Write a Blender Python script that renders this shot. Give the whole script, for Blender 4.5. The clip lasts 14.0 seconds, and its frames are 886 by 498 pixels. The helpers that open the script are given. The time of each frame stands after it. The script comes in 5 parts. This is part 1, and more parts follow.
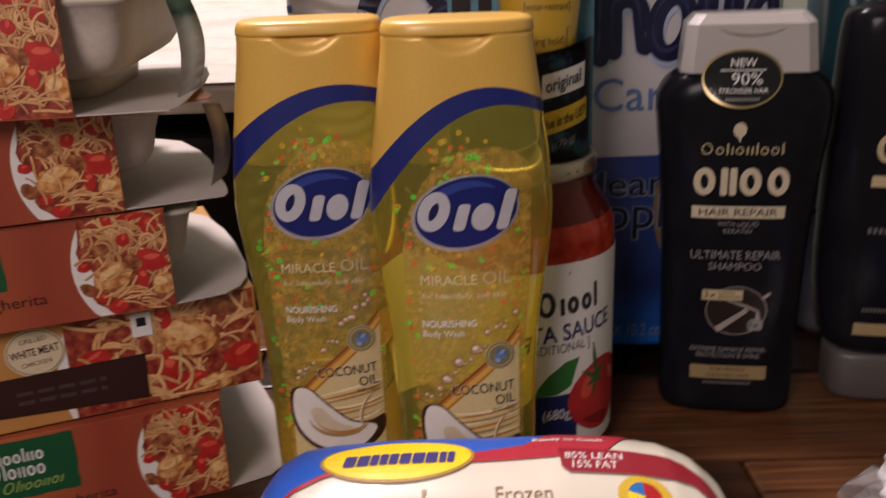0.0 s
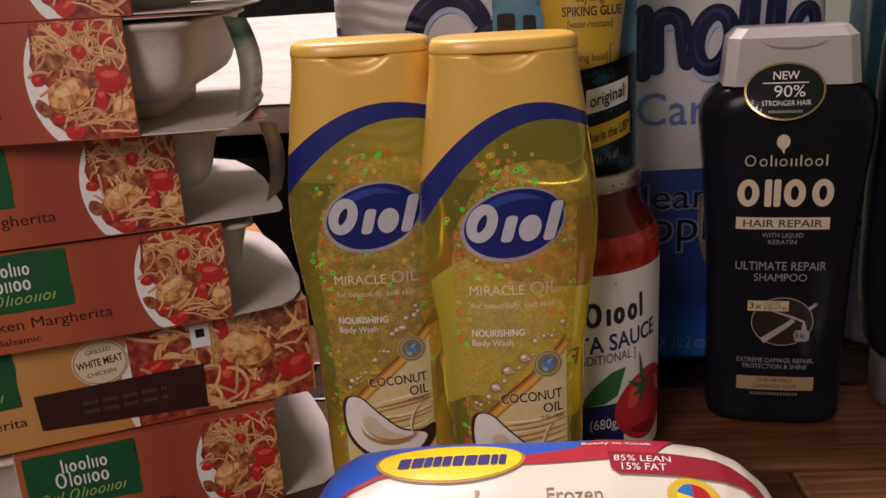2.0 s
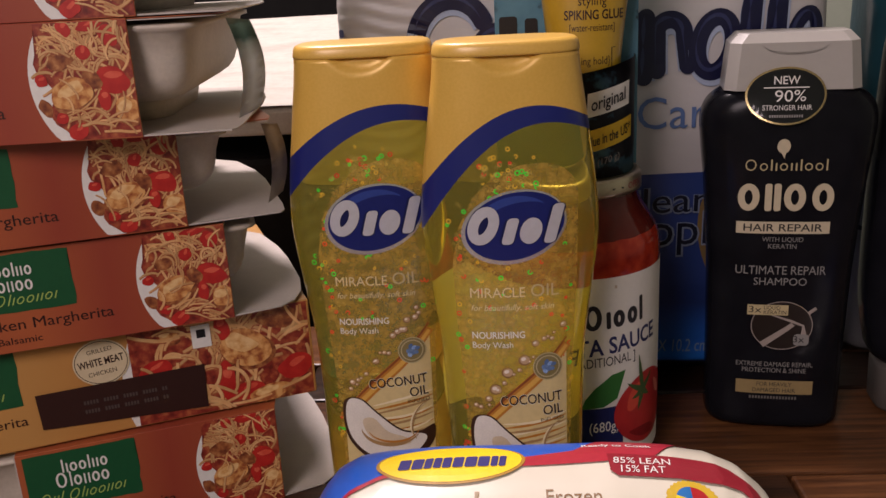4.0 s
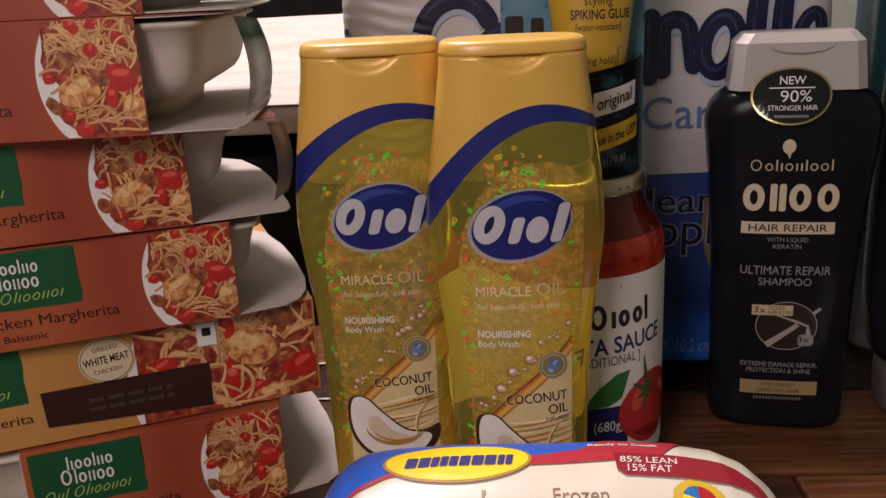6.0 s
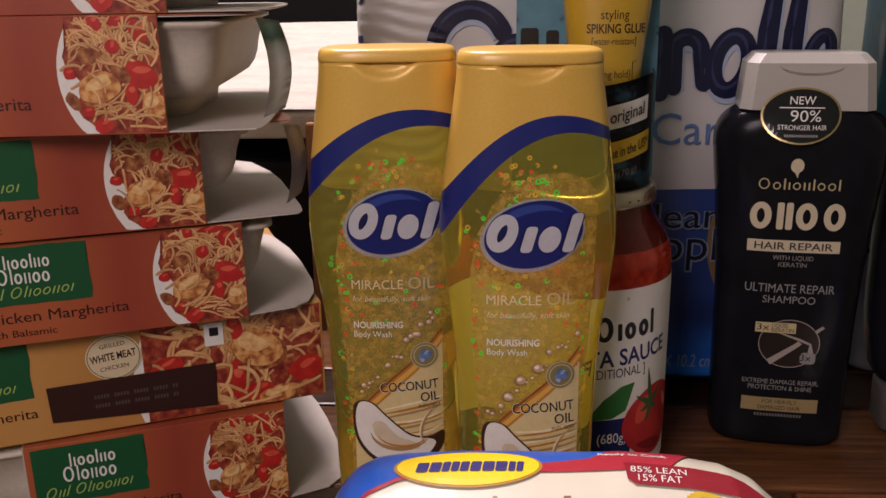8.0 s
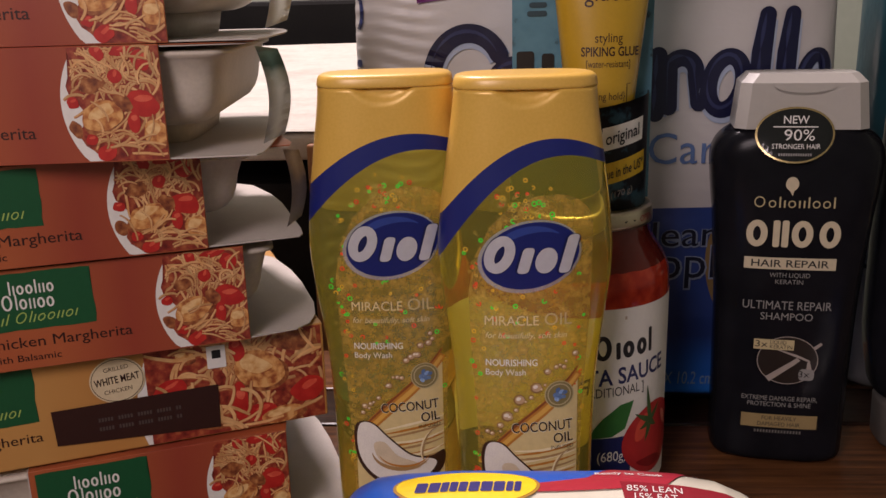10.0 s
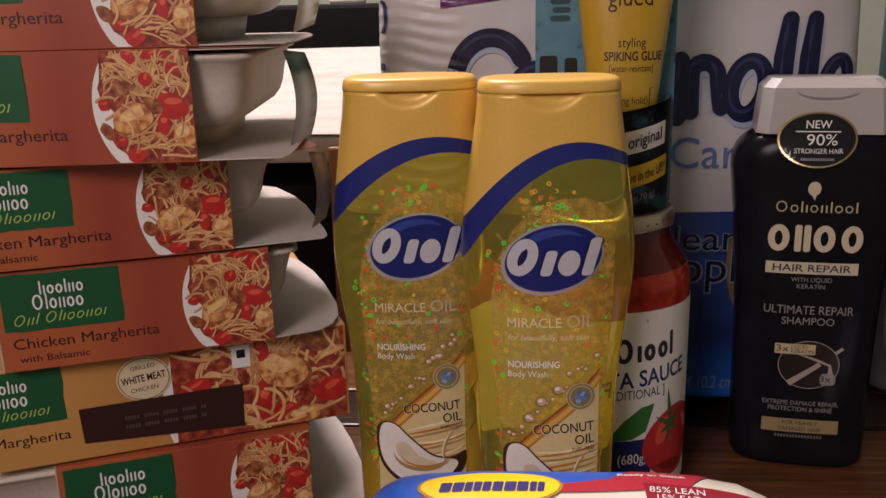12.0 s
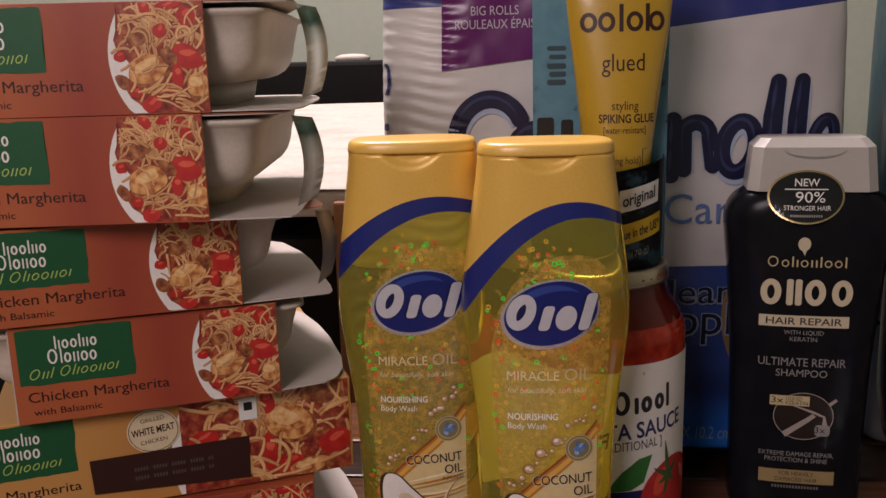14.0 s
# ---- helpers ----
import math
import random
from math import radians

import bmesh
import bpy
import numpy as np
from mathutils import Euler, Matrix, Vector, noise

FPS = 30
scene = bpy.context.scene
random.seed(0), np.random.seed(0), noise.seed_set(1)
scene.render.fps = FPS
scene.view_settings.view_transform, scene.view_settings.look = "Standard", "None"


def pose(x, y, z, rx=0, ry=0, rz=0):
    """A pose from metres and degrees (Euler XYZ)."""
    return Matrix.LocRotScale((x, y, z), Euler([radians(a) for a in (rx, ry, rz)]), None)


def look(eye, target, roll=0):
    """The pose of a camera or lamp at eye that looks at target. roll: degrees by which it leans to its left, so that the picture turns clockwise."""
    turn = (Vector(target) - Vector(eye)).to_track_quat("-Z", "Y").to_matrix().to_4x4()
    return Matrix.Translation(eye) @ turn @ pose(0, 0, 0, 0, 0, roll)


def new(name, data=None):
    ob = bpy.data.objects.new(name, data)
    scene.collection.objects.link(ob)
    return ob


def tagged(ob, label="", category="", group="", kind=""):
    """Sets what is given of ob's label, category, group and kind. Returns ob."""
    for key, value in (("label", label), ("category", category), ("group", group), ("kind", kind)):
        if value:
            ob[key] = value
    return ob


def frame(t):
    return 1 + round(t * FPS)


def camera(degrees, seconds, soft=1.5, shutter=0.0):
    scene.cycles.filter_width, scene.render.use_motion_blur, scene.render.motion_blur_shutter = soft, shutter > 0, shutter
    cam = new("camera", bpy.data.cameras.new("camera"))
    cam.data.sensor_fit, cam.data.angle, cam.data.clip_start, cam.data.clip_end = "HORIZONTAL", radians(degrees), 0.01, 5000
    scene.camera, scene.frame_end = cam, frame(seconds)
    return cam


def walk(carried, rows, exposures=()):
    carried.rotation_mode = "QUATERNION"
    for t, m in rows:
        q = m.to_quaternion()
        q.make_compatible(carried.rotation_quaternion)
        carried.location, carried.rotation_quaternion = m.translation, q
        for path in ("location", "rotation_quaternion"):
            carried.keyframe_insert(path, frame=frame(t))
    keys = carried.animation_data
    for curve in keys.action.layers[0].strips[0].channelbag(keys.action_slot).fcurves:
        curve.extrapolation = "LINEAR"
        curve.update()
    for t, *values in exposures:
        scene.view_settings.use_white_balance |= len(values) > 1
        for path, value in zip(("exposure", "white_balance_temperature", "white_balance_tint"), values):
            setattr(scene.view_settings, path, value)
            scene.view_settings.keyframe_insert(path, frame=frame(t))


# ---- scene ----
cam = camera(52.8, 14.0, 1.5, 0.5)
METRES, EYE, TILT, LEAN, TURN = 0.10, 0.2435, -19.0, 2.0, 0.0
ROWS = [
    (0.0, 0.0, 0.0, 0.0, -0.0, 0.0, 0.0),
    (0.5, 0.1073, 0.0656, -0.0164, 4.05, -2.13, 3.67),
    (1.0, 0.0329, -0.0734, -0.0187, 3.52, 0.89, 1.73),
    (1.5, 0.002, -0.1073, -0.0271, 3.09, 1.22, 0.88),
    (2.0, -0.0304, -0.103, -0.0412, 2.62, 1.37, 0.38),
    (2.5, -0.0323, -0.112, -0.0398, 2.72, 1.47, 0.24),
    (3.0, -0.0339, -0.1171, -0.0397, 2.69, 1.54, 0.13),
    (5.5, -0.0439, -0.1098, -0.0474, 2.58, 1.47, -0.07),
    (6.0, -0.0577, -0.1168, -0.0488, 2.62, 1.54, -0.17),
    (6.5, -0.0747, -0.114, -0.0555, 2.66, 1.58, -0.38),
    (7.0, -0.1096, -0.1201, -0.0649, 2.32, 1.7, -1.1),
    (7.5, -0.1754, -0.1253, -0.0847, 2.18, 1.92, -2.06),
    (8.0, -0.145, -0.1386, -0.071, 1.96, 2.3, -1.92),
    (8.5, -0.1357, -0.1543, -0.065, 1.96, 2.73, -1.56),
    (11.0, -0.104, -0.2046, -0.0468, 2.69, 3.38, -1.26),
    (11.5, -0.127, -0.2117, -0.0537, 3.17, 3.33, -1.55),
    (12.0, -0.1464, -0.2242, -0.0574, 3.29, 3.52, -1.79),
    (12.5, -0.1038, -0.2737, -0.0316, 2.77, 4.9, -1.08),
    (13.0, -0.0835, -0.3325, -0.0187, 3.04, 5.97, -0.82),
    (13.5, -0.1148, -0.3713, -0.0265, 3.38, 6.61, -1.34),
    (14.0, -0.1311, -0.3682, -0.0338, 3.5, 6.59, -1.71),
]
walk(cam, [(t, pose(0, 0, EYE, TILT, LEAN, TURN) @ pose(METRES * x, METRES * y, METRES * z, 90 + pitch, roll, yaw)) for t, x, y, z, yaw, pitch, roll in ROWS])

# ---- light ----
world = bpy.data.worlds.new("room_dark")
scene.world = world
world.use_nodes = True
world.node_tree.nodes["Background"].inputs[0].default_value = (0.9, 0.8, 0.7, 1)
world.node_tree.nodes["Background"].inputs[1].default_value = 0.02


def area_lamp(name, eye, target, size, watts, colour):
    data = bpy.data.lights.new(name, "AREA")
    data.shape, data.size, data.energy, data.color = "DISK", size, watts, colour
    ob = new(name, data)
    ob.matrix_world = look(eye, target)
    return ob


area_lamp("ceiling_lamp", (-0.47, 0.97, 1.60), (0.02, 0.42, 0.0), 0.36, 38.0, (1.0, 0.83, 0.85))
# Added fill from the front left, no visible source; stands for room light.
area_lamp("front_fill", (-0.50, -0.68, 0.80), (-0.02, 0.40, 0.10), 0.50, 9.0, (1.0, 0.81, 0.83))
scene.view_settings.exposure = 0.0


# ---- materials ----
class Mat:
    """A small wrapper to write node materials briefly."""

    def __init__(self, name, rough=0.5, metal=0.0, spec=0.5):
        self.m = bpy.data.materials.new(name)
        self.m.use_nodes = True
        self.t = self.m.node_tree
        self.n, self.l = self.t.nodes, self.t.links
        self.b = self.n["Principled BSDF"]
        self.set("Roughness", rough), self.set("Metallic", metal), self.set("Specular IOR Level", spec)

    def set(self, key, value):
        self.b.inputs[key].default_value = value
        return self

    def node(self, kind, **kw):
        nd = self.n.new(kind)
        for k, v in kw.items():
            if k in nd.inputs:
                nd.inputs[k].default_value = v
        return nd

    def coord(self, scale=(1, 1, 1), kind="Object"):
        c, mp = self.n.new("ShaderNodeTexCoord"), self.n.new("ShaderNodeMapping")
        mp.inputs["Scale"].default_value = scale
        self.l.new(c.outputs[kind], mp.inputs[0])
        return mp.outputs[0]

    def noise(self, scale, detail=4.0, stretch=(1, 1, 1), rough=0.5, kind="Object"):
        nd = self.node("ShaderNodeTexNoise", Scale=scale, Detail=detail, Roughness=rough)
        self.l.new(self.coord(stretch, kind), nd.inputs["Vector"])
        return nd.outputs["Fac"]

    def ramp(self, fac, stops, hard=False):
        nd = self.n.new("ShaderNodeValToRGB")
        if hard:
            nd.color_ramp.interpolation = "CONSTANT"
        els = nd.color_ramp.elements
        while len(els) < len(stops):
            els.new(0.5)
        for e, (p, c) in zip(els, stops):
            e.position, e.color = p, (*c, 1)
        self.l.new(fac, nd.inputs[0])
        return nd.outputs[0]

    def math(self, op, a, b=0.0):
        nd = self.n.new("ShaderNodeMath")
        nd.operation = op
        for i, v in enumerate((a, b)):
            if isinstance(v, (int, float)):
                nd.inputs[i].default_value = v
            else:
                self.l.new(v, nd.inputs[i])
        return nd.outputs[0]

    def xyz(self):
        c, s = self.n.new("ShaderNodeTexCoord"), self.n.new("ShaderNodeSeparateXYZ")
        self.l.new(c.outputs["Object"], s.inputs[0])
        return s.outputs

    def mix(self, fac, a, b, mode="MIX"):
        nd = self.n.new("ShaderNodeMix")
        nd.data_type, nd.blend_type = "RGBA", mode
        for i, v in ((0, fac), (6, a), (7, b)):
            if isinstance(v, (int, float)):
                nd.inputs[i].default_value = v
            elif isinstance(v, tuple):
                nd.inputs[i].default_value = (*v, 1)
            else:
                self.l.new(v, nd.inputs[i])
        return nd.outputs[2]

    def colour(self, c):
        if isinstance(c, tuple):
            self.b.inputs["Base Color"].default_value = (*c, 1)
        else:
            self.l.new(c, self.b.inputs["Base Color"])
        return self

    def link(self, key, out):
        self.l.new(out, self.b.inputs[key])
        return self

    def bump(self, height, strength=0.3, dist=0.001):
        nd = self.node("ShaderNodeBump", Strength=strength, Distance=dist)
        self.l.new(height, nd.inputs["Height"])
        self.l.new(nd.outputs[0], self.b.inputs["Normal"])
        return self


def speckled(name, c, rough=0.5, vary=0.12, scale=60, bump=0.1, spec=0.5, metal=0.0, coat=0.0):
    """A plain surface with a soft mottling at two scales and a fine relief."""
    k = Mat(name, rough, metal, spec)
    lo, hi = tuple(v * (1 - vary) for v in c), tuple(min(1, v * (1 + vary)) for v in c)
    a = k.ramp(k.noise(scale, 3), [(0.3, lo), (0.7, hi)])
    k.colour(k.mix(0.5, a, k.ramp(k.noise(scale * 12, 2), [(0.3, lo), (0.7, hi)])))
    if bump:
        k.bump(k.noise(scale * 8, 3), bump, 0.0005)
    if coat:
        k.set("Coat Weight", coat).set("Coat Roughness", 0.12)
    return k.m


def ink(name, c, rough=0.45, spec=0.4, metal=0.0):
    k = Mat(name, rough, metal, spec)
    k.colour(k.ramp(k.noise(400, 2), [(0.3, tuple(v * 0.93 for v in c)), (0.7, c)]))
    return k.m


WHITE_INK = ink("white_ink", (0.78, 0.76, 0.72))
CREAM_INK = ink("cream_ink", (0.58, 0.50, 0.35))
BLACK_INK = ink("black_ink", (0.012, 0.011, 0.013))
NAVY_INK = ink("navy_ink", (0.016, 0.022, 0.105), 0.3)
BLUE_INK = ink("blue_ink", (0.009, 0.016, 0.135), 0.28)
PALE_BLUE_INK = ink("pale_blue_ink", (0.10, 0.17, 0.36))
BROWN_INK = ink("dark_brown_ink", (0.032, 0.010, 0.008))
GREEN_INK = ink("green_ink", (0.008, 0.085, 0.030))
LIME_INK = ink("lime_ink", (0.36, 0.50, 0.12))
RED_INK = ink("red_ink", (0.42, 0.02, 0.025), 0.3)
DARK_RED_INK = ink("dark_red_ink", (0.27, 0.018, 0.03), 0.3)
PURPLE_INK = ink("purple_ink", (0.105, 0.009, 0.105), 0.25)
YELLOW_INK = ink("yellow_ink", (0.90, 0.66, 0.02), 0.35)
GOLD_INK = ink("gold_ink", (0.52, 0.43, 0.24), 0.4)
GREY_INK = ink("grey_ink", (0.25, 0.24, 0.23))
DIM_INK = ink("dim_ink", (0.12, 0.115, 0.11))
ORANGE_INK = ink("orange_ink", (0.50, 0.20, 0.03), 0.35)
TAN_INK = ink("tan_ink", (0.40, 0.24, 0.10))
SILVER_INK = ink("silver_ink", (0.75, 0.75, 0.76), 0.22, 0.5, 0.8)


def wood_dark():
    k = Mat("dark_stained_plank", 0.38, 0, 0.36)
    info = k.n.new("ShaderNodeObjectInfo")
    vec = k.n.new("ShaderNodeVectorMath")
    vec.operation = "ADD"
    comb = k.n.new("ShaderNodeCombineXYZ")
    k.l.new(k.math("MULTIPLY", info.outputs["Random"], 37.0), comb.inputs[0])
    k.l.new(k.math("MULTIPLY", info.outputs["Random"], 91.0), comb.inputs[1])
    k.l.new(k.coord((1.2, 26, 26)), vec.inputs[0]), k.l.new(comb.outputs[0], vec.inputs[1])
    gn = k.node("ShaderNodeTexNoise", Scale=9.0, Detail=6.0, Roughness=0.65)
    k.l.new(vec.outputs[0], gn.inputs["Vector"])
    grain = gn.outputs["Fac"]
    base = k.ramp(grain, [(0.30, (0.006, 0.003, 0.002)), (0.55, (0.020, 0.008, 0.004)), (0.75, (0.050, 0.019, 0.008))])
    light = k.ramp(grain, [(0.30, (0.046, 0.016, 0.007)), (0.6, (0.18, 0.070, 0.025)), (0.8, (0.32, 0.14, 0.052))])
    k.colour(k.mix(k.math("POWER", info.outputs["Random"], 1.3), base, light))
    k.link("Roughness", k.ramp(k.noise(40, 3), [(0.3, (0.28,) * 3), (0.7, (0.5,) * 3)]))
    k.bump(grain, 0.35, 0.0006)
    return k.m


def wall_paint(name, c):
    return speckled(name, c, 0.75, 0.05, 6, 0.25, 0.3)


WOOD = wood_dark()
SAGE = wall_paint("sage_wall_paint", (0.42, 0.46, 0.38))
CEILING = wall_paint("ceiling_paint", (0.72, 0.70, 0.66))
FLOORING = speckled("brown_flooring", (0.16, 0.10, 0.06), 0.5, 0.25, 12, 0.2)
BLACK_WOOD = speckled("black_lacquer", (0.012, 0.011, 0.011), 0.6, 0.2, 30, 0.05, 0.12)
OAK = speckled("honey_wood", (0.30, 0.13, 0.05), 0.5, 0.25, 40, 0.2)
GREYBOARD = speckled("grey_board", (0.51, 0.465, 0.42), 0.72, 0.07, 80, 0.15, 0.3)
TRAY_GREY = speckled("grey_tray_fibre", (0.55, 0.49, 0.41), 0.55, 0.10, 45, 0.25, 0.4)


def white_paper():
    k = Mat("white_paper", 0.6, 0, 0.3)
    a = k.ramp(k.noise(14, 6, (1, 3.5, 1), 0.65), [(0.35, (0.44, 0.40, 0.35)), (0.52, (0.58, 0.54, 0.48)), (0.7, (0.62, 0.59, 0.53))])
    k.colour(k.mix(0.35, a, k.ramp(k.noise(150, 3), [(0.3, (0.48, 0.44, 0.38)), (0.7, (0.60, 0.57, 0.51))])))
    k.bump(k.noise(30, 5, (1, 3, 1)), 0.5, 0.002)
    return k.m


WHITE_PAPER = white_paper()
METAL_LID = speckled("jar_lid_metal", (0.42, 0.36, 0.26), 0.30, 0.08, 90, 0.03, 0.5, 0.9)
WHITE_CAP = speckled("grey_white_cap_plastic", (0.42, 0.40, 0.37), 0.33, 0.03, 30, 0.03)


def gold_plastic():
    k = Mat("pearl_gold_plastic", 0.38, 0.05, 0.5)
    k.colour(k.ramp(k.noise(900, 2), [(0.3, (0.70, 0.43, 0.078)), (0.7, (0.74, 0.46, 0.095))]))
    k.set("Coat Weight", 0.25).set("Coat Roughness", 0.25)
    return k.m


GOLD_CAP = gold_plastic()


def liquid(name, bend_up, bend_low):
    """Clear amber gel in a clear bottle, printed gold and blue above a curved line."""
    k = Mat(name, 0.03)
    k.set("Transmission Weight", 0.88).set("IOR", 1.40)
    k.colour(k.ramp(k.noise(45, 3), [(0.3, (1.0, 0.84, 0.12)), (0.7, (1.0, 0.90, 0.16))]))
    x, _, z = k.xyz()

    def arc(top, bend, mid):
        d = k.math("SUBTRACT", x, mid)
        return k.math("SUBTRACT", top, k.math("MULTIPLY", k.math("MULTIPLY", d, d), bend))

    up, low = arc(0.1918, bend_up, 0.011), arc(0.1850, bend_low, 0.015)
    in_gold, in_blue = k.math("GREATER_THAN", z, up), k.math("GREATER_THAN", z, low)
    solid = k.n.new("ShaderNodeBsdfPrincipled")
    k.l.new(k.mix(in_gold, (0.010, 0.017, 0.15), k.ramp(k.noise(900, 2), [(0.3, (0.70, 0.43, 0.078)), (0.7, (0.74, 0.46, 0.095))])), solid.inputs["Base Color"])
    k.l.new(k.math("MULTIPLY", in_gold, 0.12), solid.inputs["Metallic"])
    solid.inputs["Roughness"].default_value = 0.33
    mx = k.n.new("ShaderNodeMixShader")
    k.l.new(in_blue, mx.inputs[0])
    k.l.new(k.b.outputs[0], mx.inputs[1]), k.l.new(solid.outputs[0], mx.inputs[2])
    k.l.new(mx.outputs[0], k.n["Material Output"].inputs[0])
    return k.m


LIQUID = liquid("amber_gel", 15.0, 16.6)
LIQUID_SECOND = liquid("amber_gel_second", 11.0, 12.6)


def sheer_film():
    k = Mat("sheer_bronze_film", 0.3, 0.2)
    fleck = k.ramp(k.noise(2200, 2), [(0.42, (0.42, 0.22, 0.03)), (0.66, (0.90, 0.64, 0.16))])
    k.colour(k.mix(k.noise(70, 3), fleck, (0.70, 0.46, 0.08)))
    k.link("Alpha", k.ramp(k.noise(240, 4), [(0.34, (0.26,) * 3), (0.54, (0.50,) * 3), (0.70, (0.76,) * 3)]))
    return k.m


FRONT_FILM = sheer_film()


def black_bottle():
    k = Mat("black_gloss_plastic", 0.16, 0, 0.11)
    k.colour(k.ramp(k.noise(50, 3), [(0.3, (0.006, 0.006, 0.008)), (0.7, (0.010, 0.010, 0.013))]))
    k.link("Roughness", k.ramp(k.noise(35, 4), [(0.3, (0.14,) * 3), (0.75, (0.26,) * 3)]))
    return k.m


BLACK_GLOSS = black_bottle()
BADGE_GLOSS = ink("badge_gloss", (0.008, 0.008, 0.010), 0.1, 0.6)


def sauce():
    k = Mat("tomato_sauce_glass", 0.10, 0, 0.2)
    _, _, z = k.xyz()
    k.colour(k.mix(k.math("GREATER_THAN", k.math("ADD", z, k.math("MULTIPLY", k.noise(60, 3), 0.004)), 0.1235),
                   k.ramp(k.noise(120, 5), [(0.3, (0.22, 0.014, 0.008)), (0.55, (0.36, 0.030, 0.012)), (0.75, (0.46, 0.06, 0.02))]),
                   k.ramp(k.noise(30, 3), [(0.3, (0.070, 0.008, 0.006)), (0.7, (0.13, 0.016, 0.009))])))
    k.set("Coat Weight", 0.12).set("Coat Roughness", 0.04)
    return k.m


SAUCE = sauce()


def film_pack():
    """Thin printed plastic film: white, navy below and along the top."""
    k = Mat("printed_film", 0.3, 0, 0.5)
    x, _, z = k.xyz()
    wob = k.math("MULTIPLY", k.noise(7, 2), 0.004)
    low = k.math("LESS_THAN", z, k.math("ADD", 0.1290, wob))
    top = k.math("GREATER_THAN", z, k.math("MAXIMUM", k.math("ADD", 0.2610, k.math("MULTIPLY", x, 0.119)), k.math("MULTIPLY", k.math("LESS_THAN", x, 0.0), 0.279)))
    white = k.ramp(k.noise(14, 4), [(0.3, (0.45, 0.43, 0.425)), (0.7, (0.57, 0.545, 0.53))])
    # Printed blue fade at the foot, brightened to stand for light falling there.
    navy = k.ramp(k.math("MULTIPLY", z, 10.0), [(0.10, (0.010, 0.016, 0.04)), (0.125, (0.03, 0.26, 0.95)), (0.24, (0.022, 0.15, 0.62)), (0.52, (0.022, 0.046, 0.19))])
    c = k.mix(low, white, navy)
    k.colour(k.mix(top, c, (0.014, 0.022, 0.16)))
    k.bump(k.math("ADD", k.noise(30, 4, (1, 1, 1.8)), k.math("MULTIPLY", k.noise(90, 2, (1.4, 1, 1)), 0.10)), 0.42, 0.0022)
    k.set("Coat Weight", 0.15).set("Coat Roughness", 0.35).set("Roughness", 0.42)
    return k.m


FILM = film_pack()


def chub_film():
    """Printed casing: blue over red over cream, in sweeping bands along the log."""
    k = Mat("printed_casing", 0.32, 0, 0.5)
    cream = k.ramp(k.noise(25, 3), [(0.3, (0.62, 0.585, 0.47)), (0.7, (0.70, 0.665, 0.55))])
    k.colour(cream)
    k.bump(k.noise(45, 4), 0.25, 0.001)
    k.set("Coat Weight", 0.4).set("Coat Roughness", 0.15)
    return k.m


CASING = chub_film()


def carton_print(name, warm, dark):
    """Orange carton print, darker red towards the photo, satin varnish."""
    k = Mat(name, 0.36, 0, 0.5)
    x, _, z = k.xyz()
    g = k.ramp(k.math("MULTIPLY", k.math("ADD", x, 0.125), 8.0), [(0.0, warm), (0.36, warm), (0.60, dark), (1.0, warm)])
    g2 = k.mix(k.math("MULTIPLY", k.noise(26, 4), 0.5), g, dark)
    k.colour(g2)
    k.bump(k.noise(260, 2), 0.06, 0.0004)
    return k.m


ORANGE = carton_print("orange_carton", (0.42, 0.118, 0.040), (0.29, 0.050, 0.028))
TAN = carton_print("tan_carton", (0.52, 0.28, 0.085), (0.47, 0.22, 0.06))


def food(name, stops, scale=140, shade=0.15):
    k = Mat(name, 0.4)
    info = k.n.new("ShaderNodeNewGeometry")
    c = k.ramp(k.noise(scale, 4), stops)
    k.colour(k.mix(k.math("MULTIPLY", info.outputs["Random Per Island"], shade), c, tuple(v * 0.40 for v in stops[0][1])))
    return k.m


PASTA = food("pasta_print", [(0.3, (0.66, 0.33, 0.12)), (0.7, (0.84, 0.55, 0.26))], 140, 0.6)
PASTA_DARK = food("pasta_shade_print", [(0.3, (0.34, 0.07, 0.03)), (0.7, (0.48, 0.16, 0.06))])
TOMATO = food("tomato_print", [(0.3, (0.40, 0.012, 0.012)), (0.7, (0.60, 0.035, 0.025))])
CHICKEN = food("chicken_print", [(0.36, (0.34, 0.09, 0.03)), (0.48, (0.62, 0.27, 0.08)), (0.60, (0.80, 0.44, 0.16))], 260)
CHICKEN_SEAR = food("browned_chicken_print", [(0.35, (0.16, 0.035, 0.015)), (0.55, (0.36, 0.12, 0.04)), (0.7, (0.55, 0.25, 0.09))], 300)
CHICKEN_PALE = food("pale_chicken_print", [(0.35, (0.70, 0.36, 0.12)), (0.6, (0.88, 0.60, 0.28))], 260)
TOMATO_PALE = food("tomato_light_print", [(0.3, (0.62, 0.05, 0.03)), (0.7, (0.80, 0.16, 0.09))])
SAUCED = food("sauced_print", [(0.3, (0.13, 0.012, 0.009)), (0.5, (0.27, 0.035, 0.02)), (0.7, (0.45, 0.13, 0.05))], 260)


def strip_print():
    k = Mat("tear_strip", 0.42)
    _, _, z = k.xyz()
    g = k.math("ADD", k.math("MULTIPLY", z, 19.0), k.math("MULTIPLY", k.noise(60, 4), 0.3))
    k.colour(k.ramp(g, [(0.25, (0.72, 0.73, 0.69)), (0.62, (0.80, 0.82, 0.77)), (0.74, (0.50, 0.57, 0.50)), (0.80, (0.11, 0.20, 0.16)), (0.92, (0.20, 0.32, 0.25)), (1.0, (0.48, 0.55, 0.46))]))
    return k.m


STRIP = strip_print()


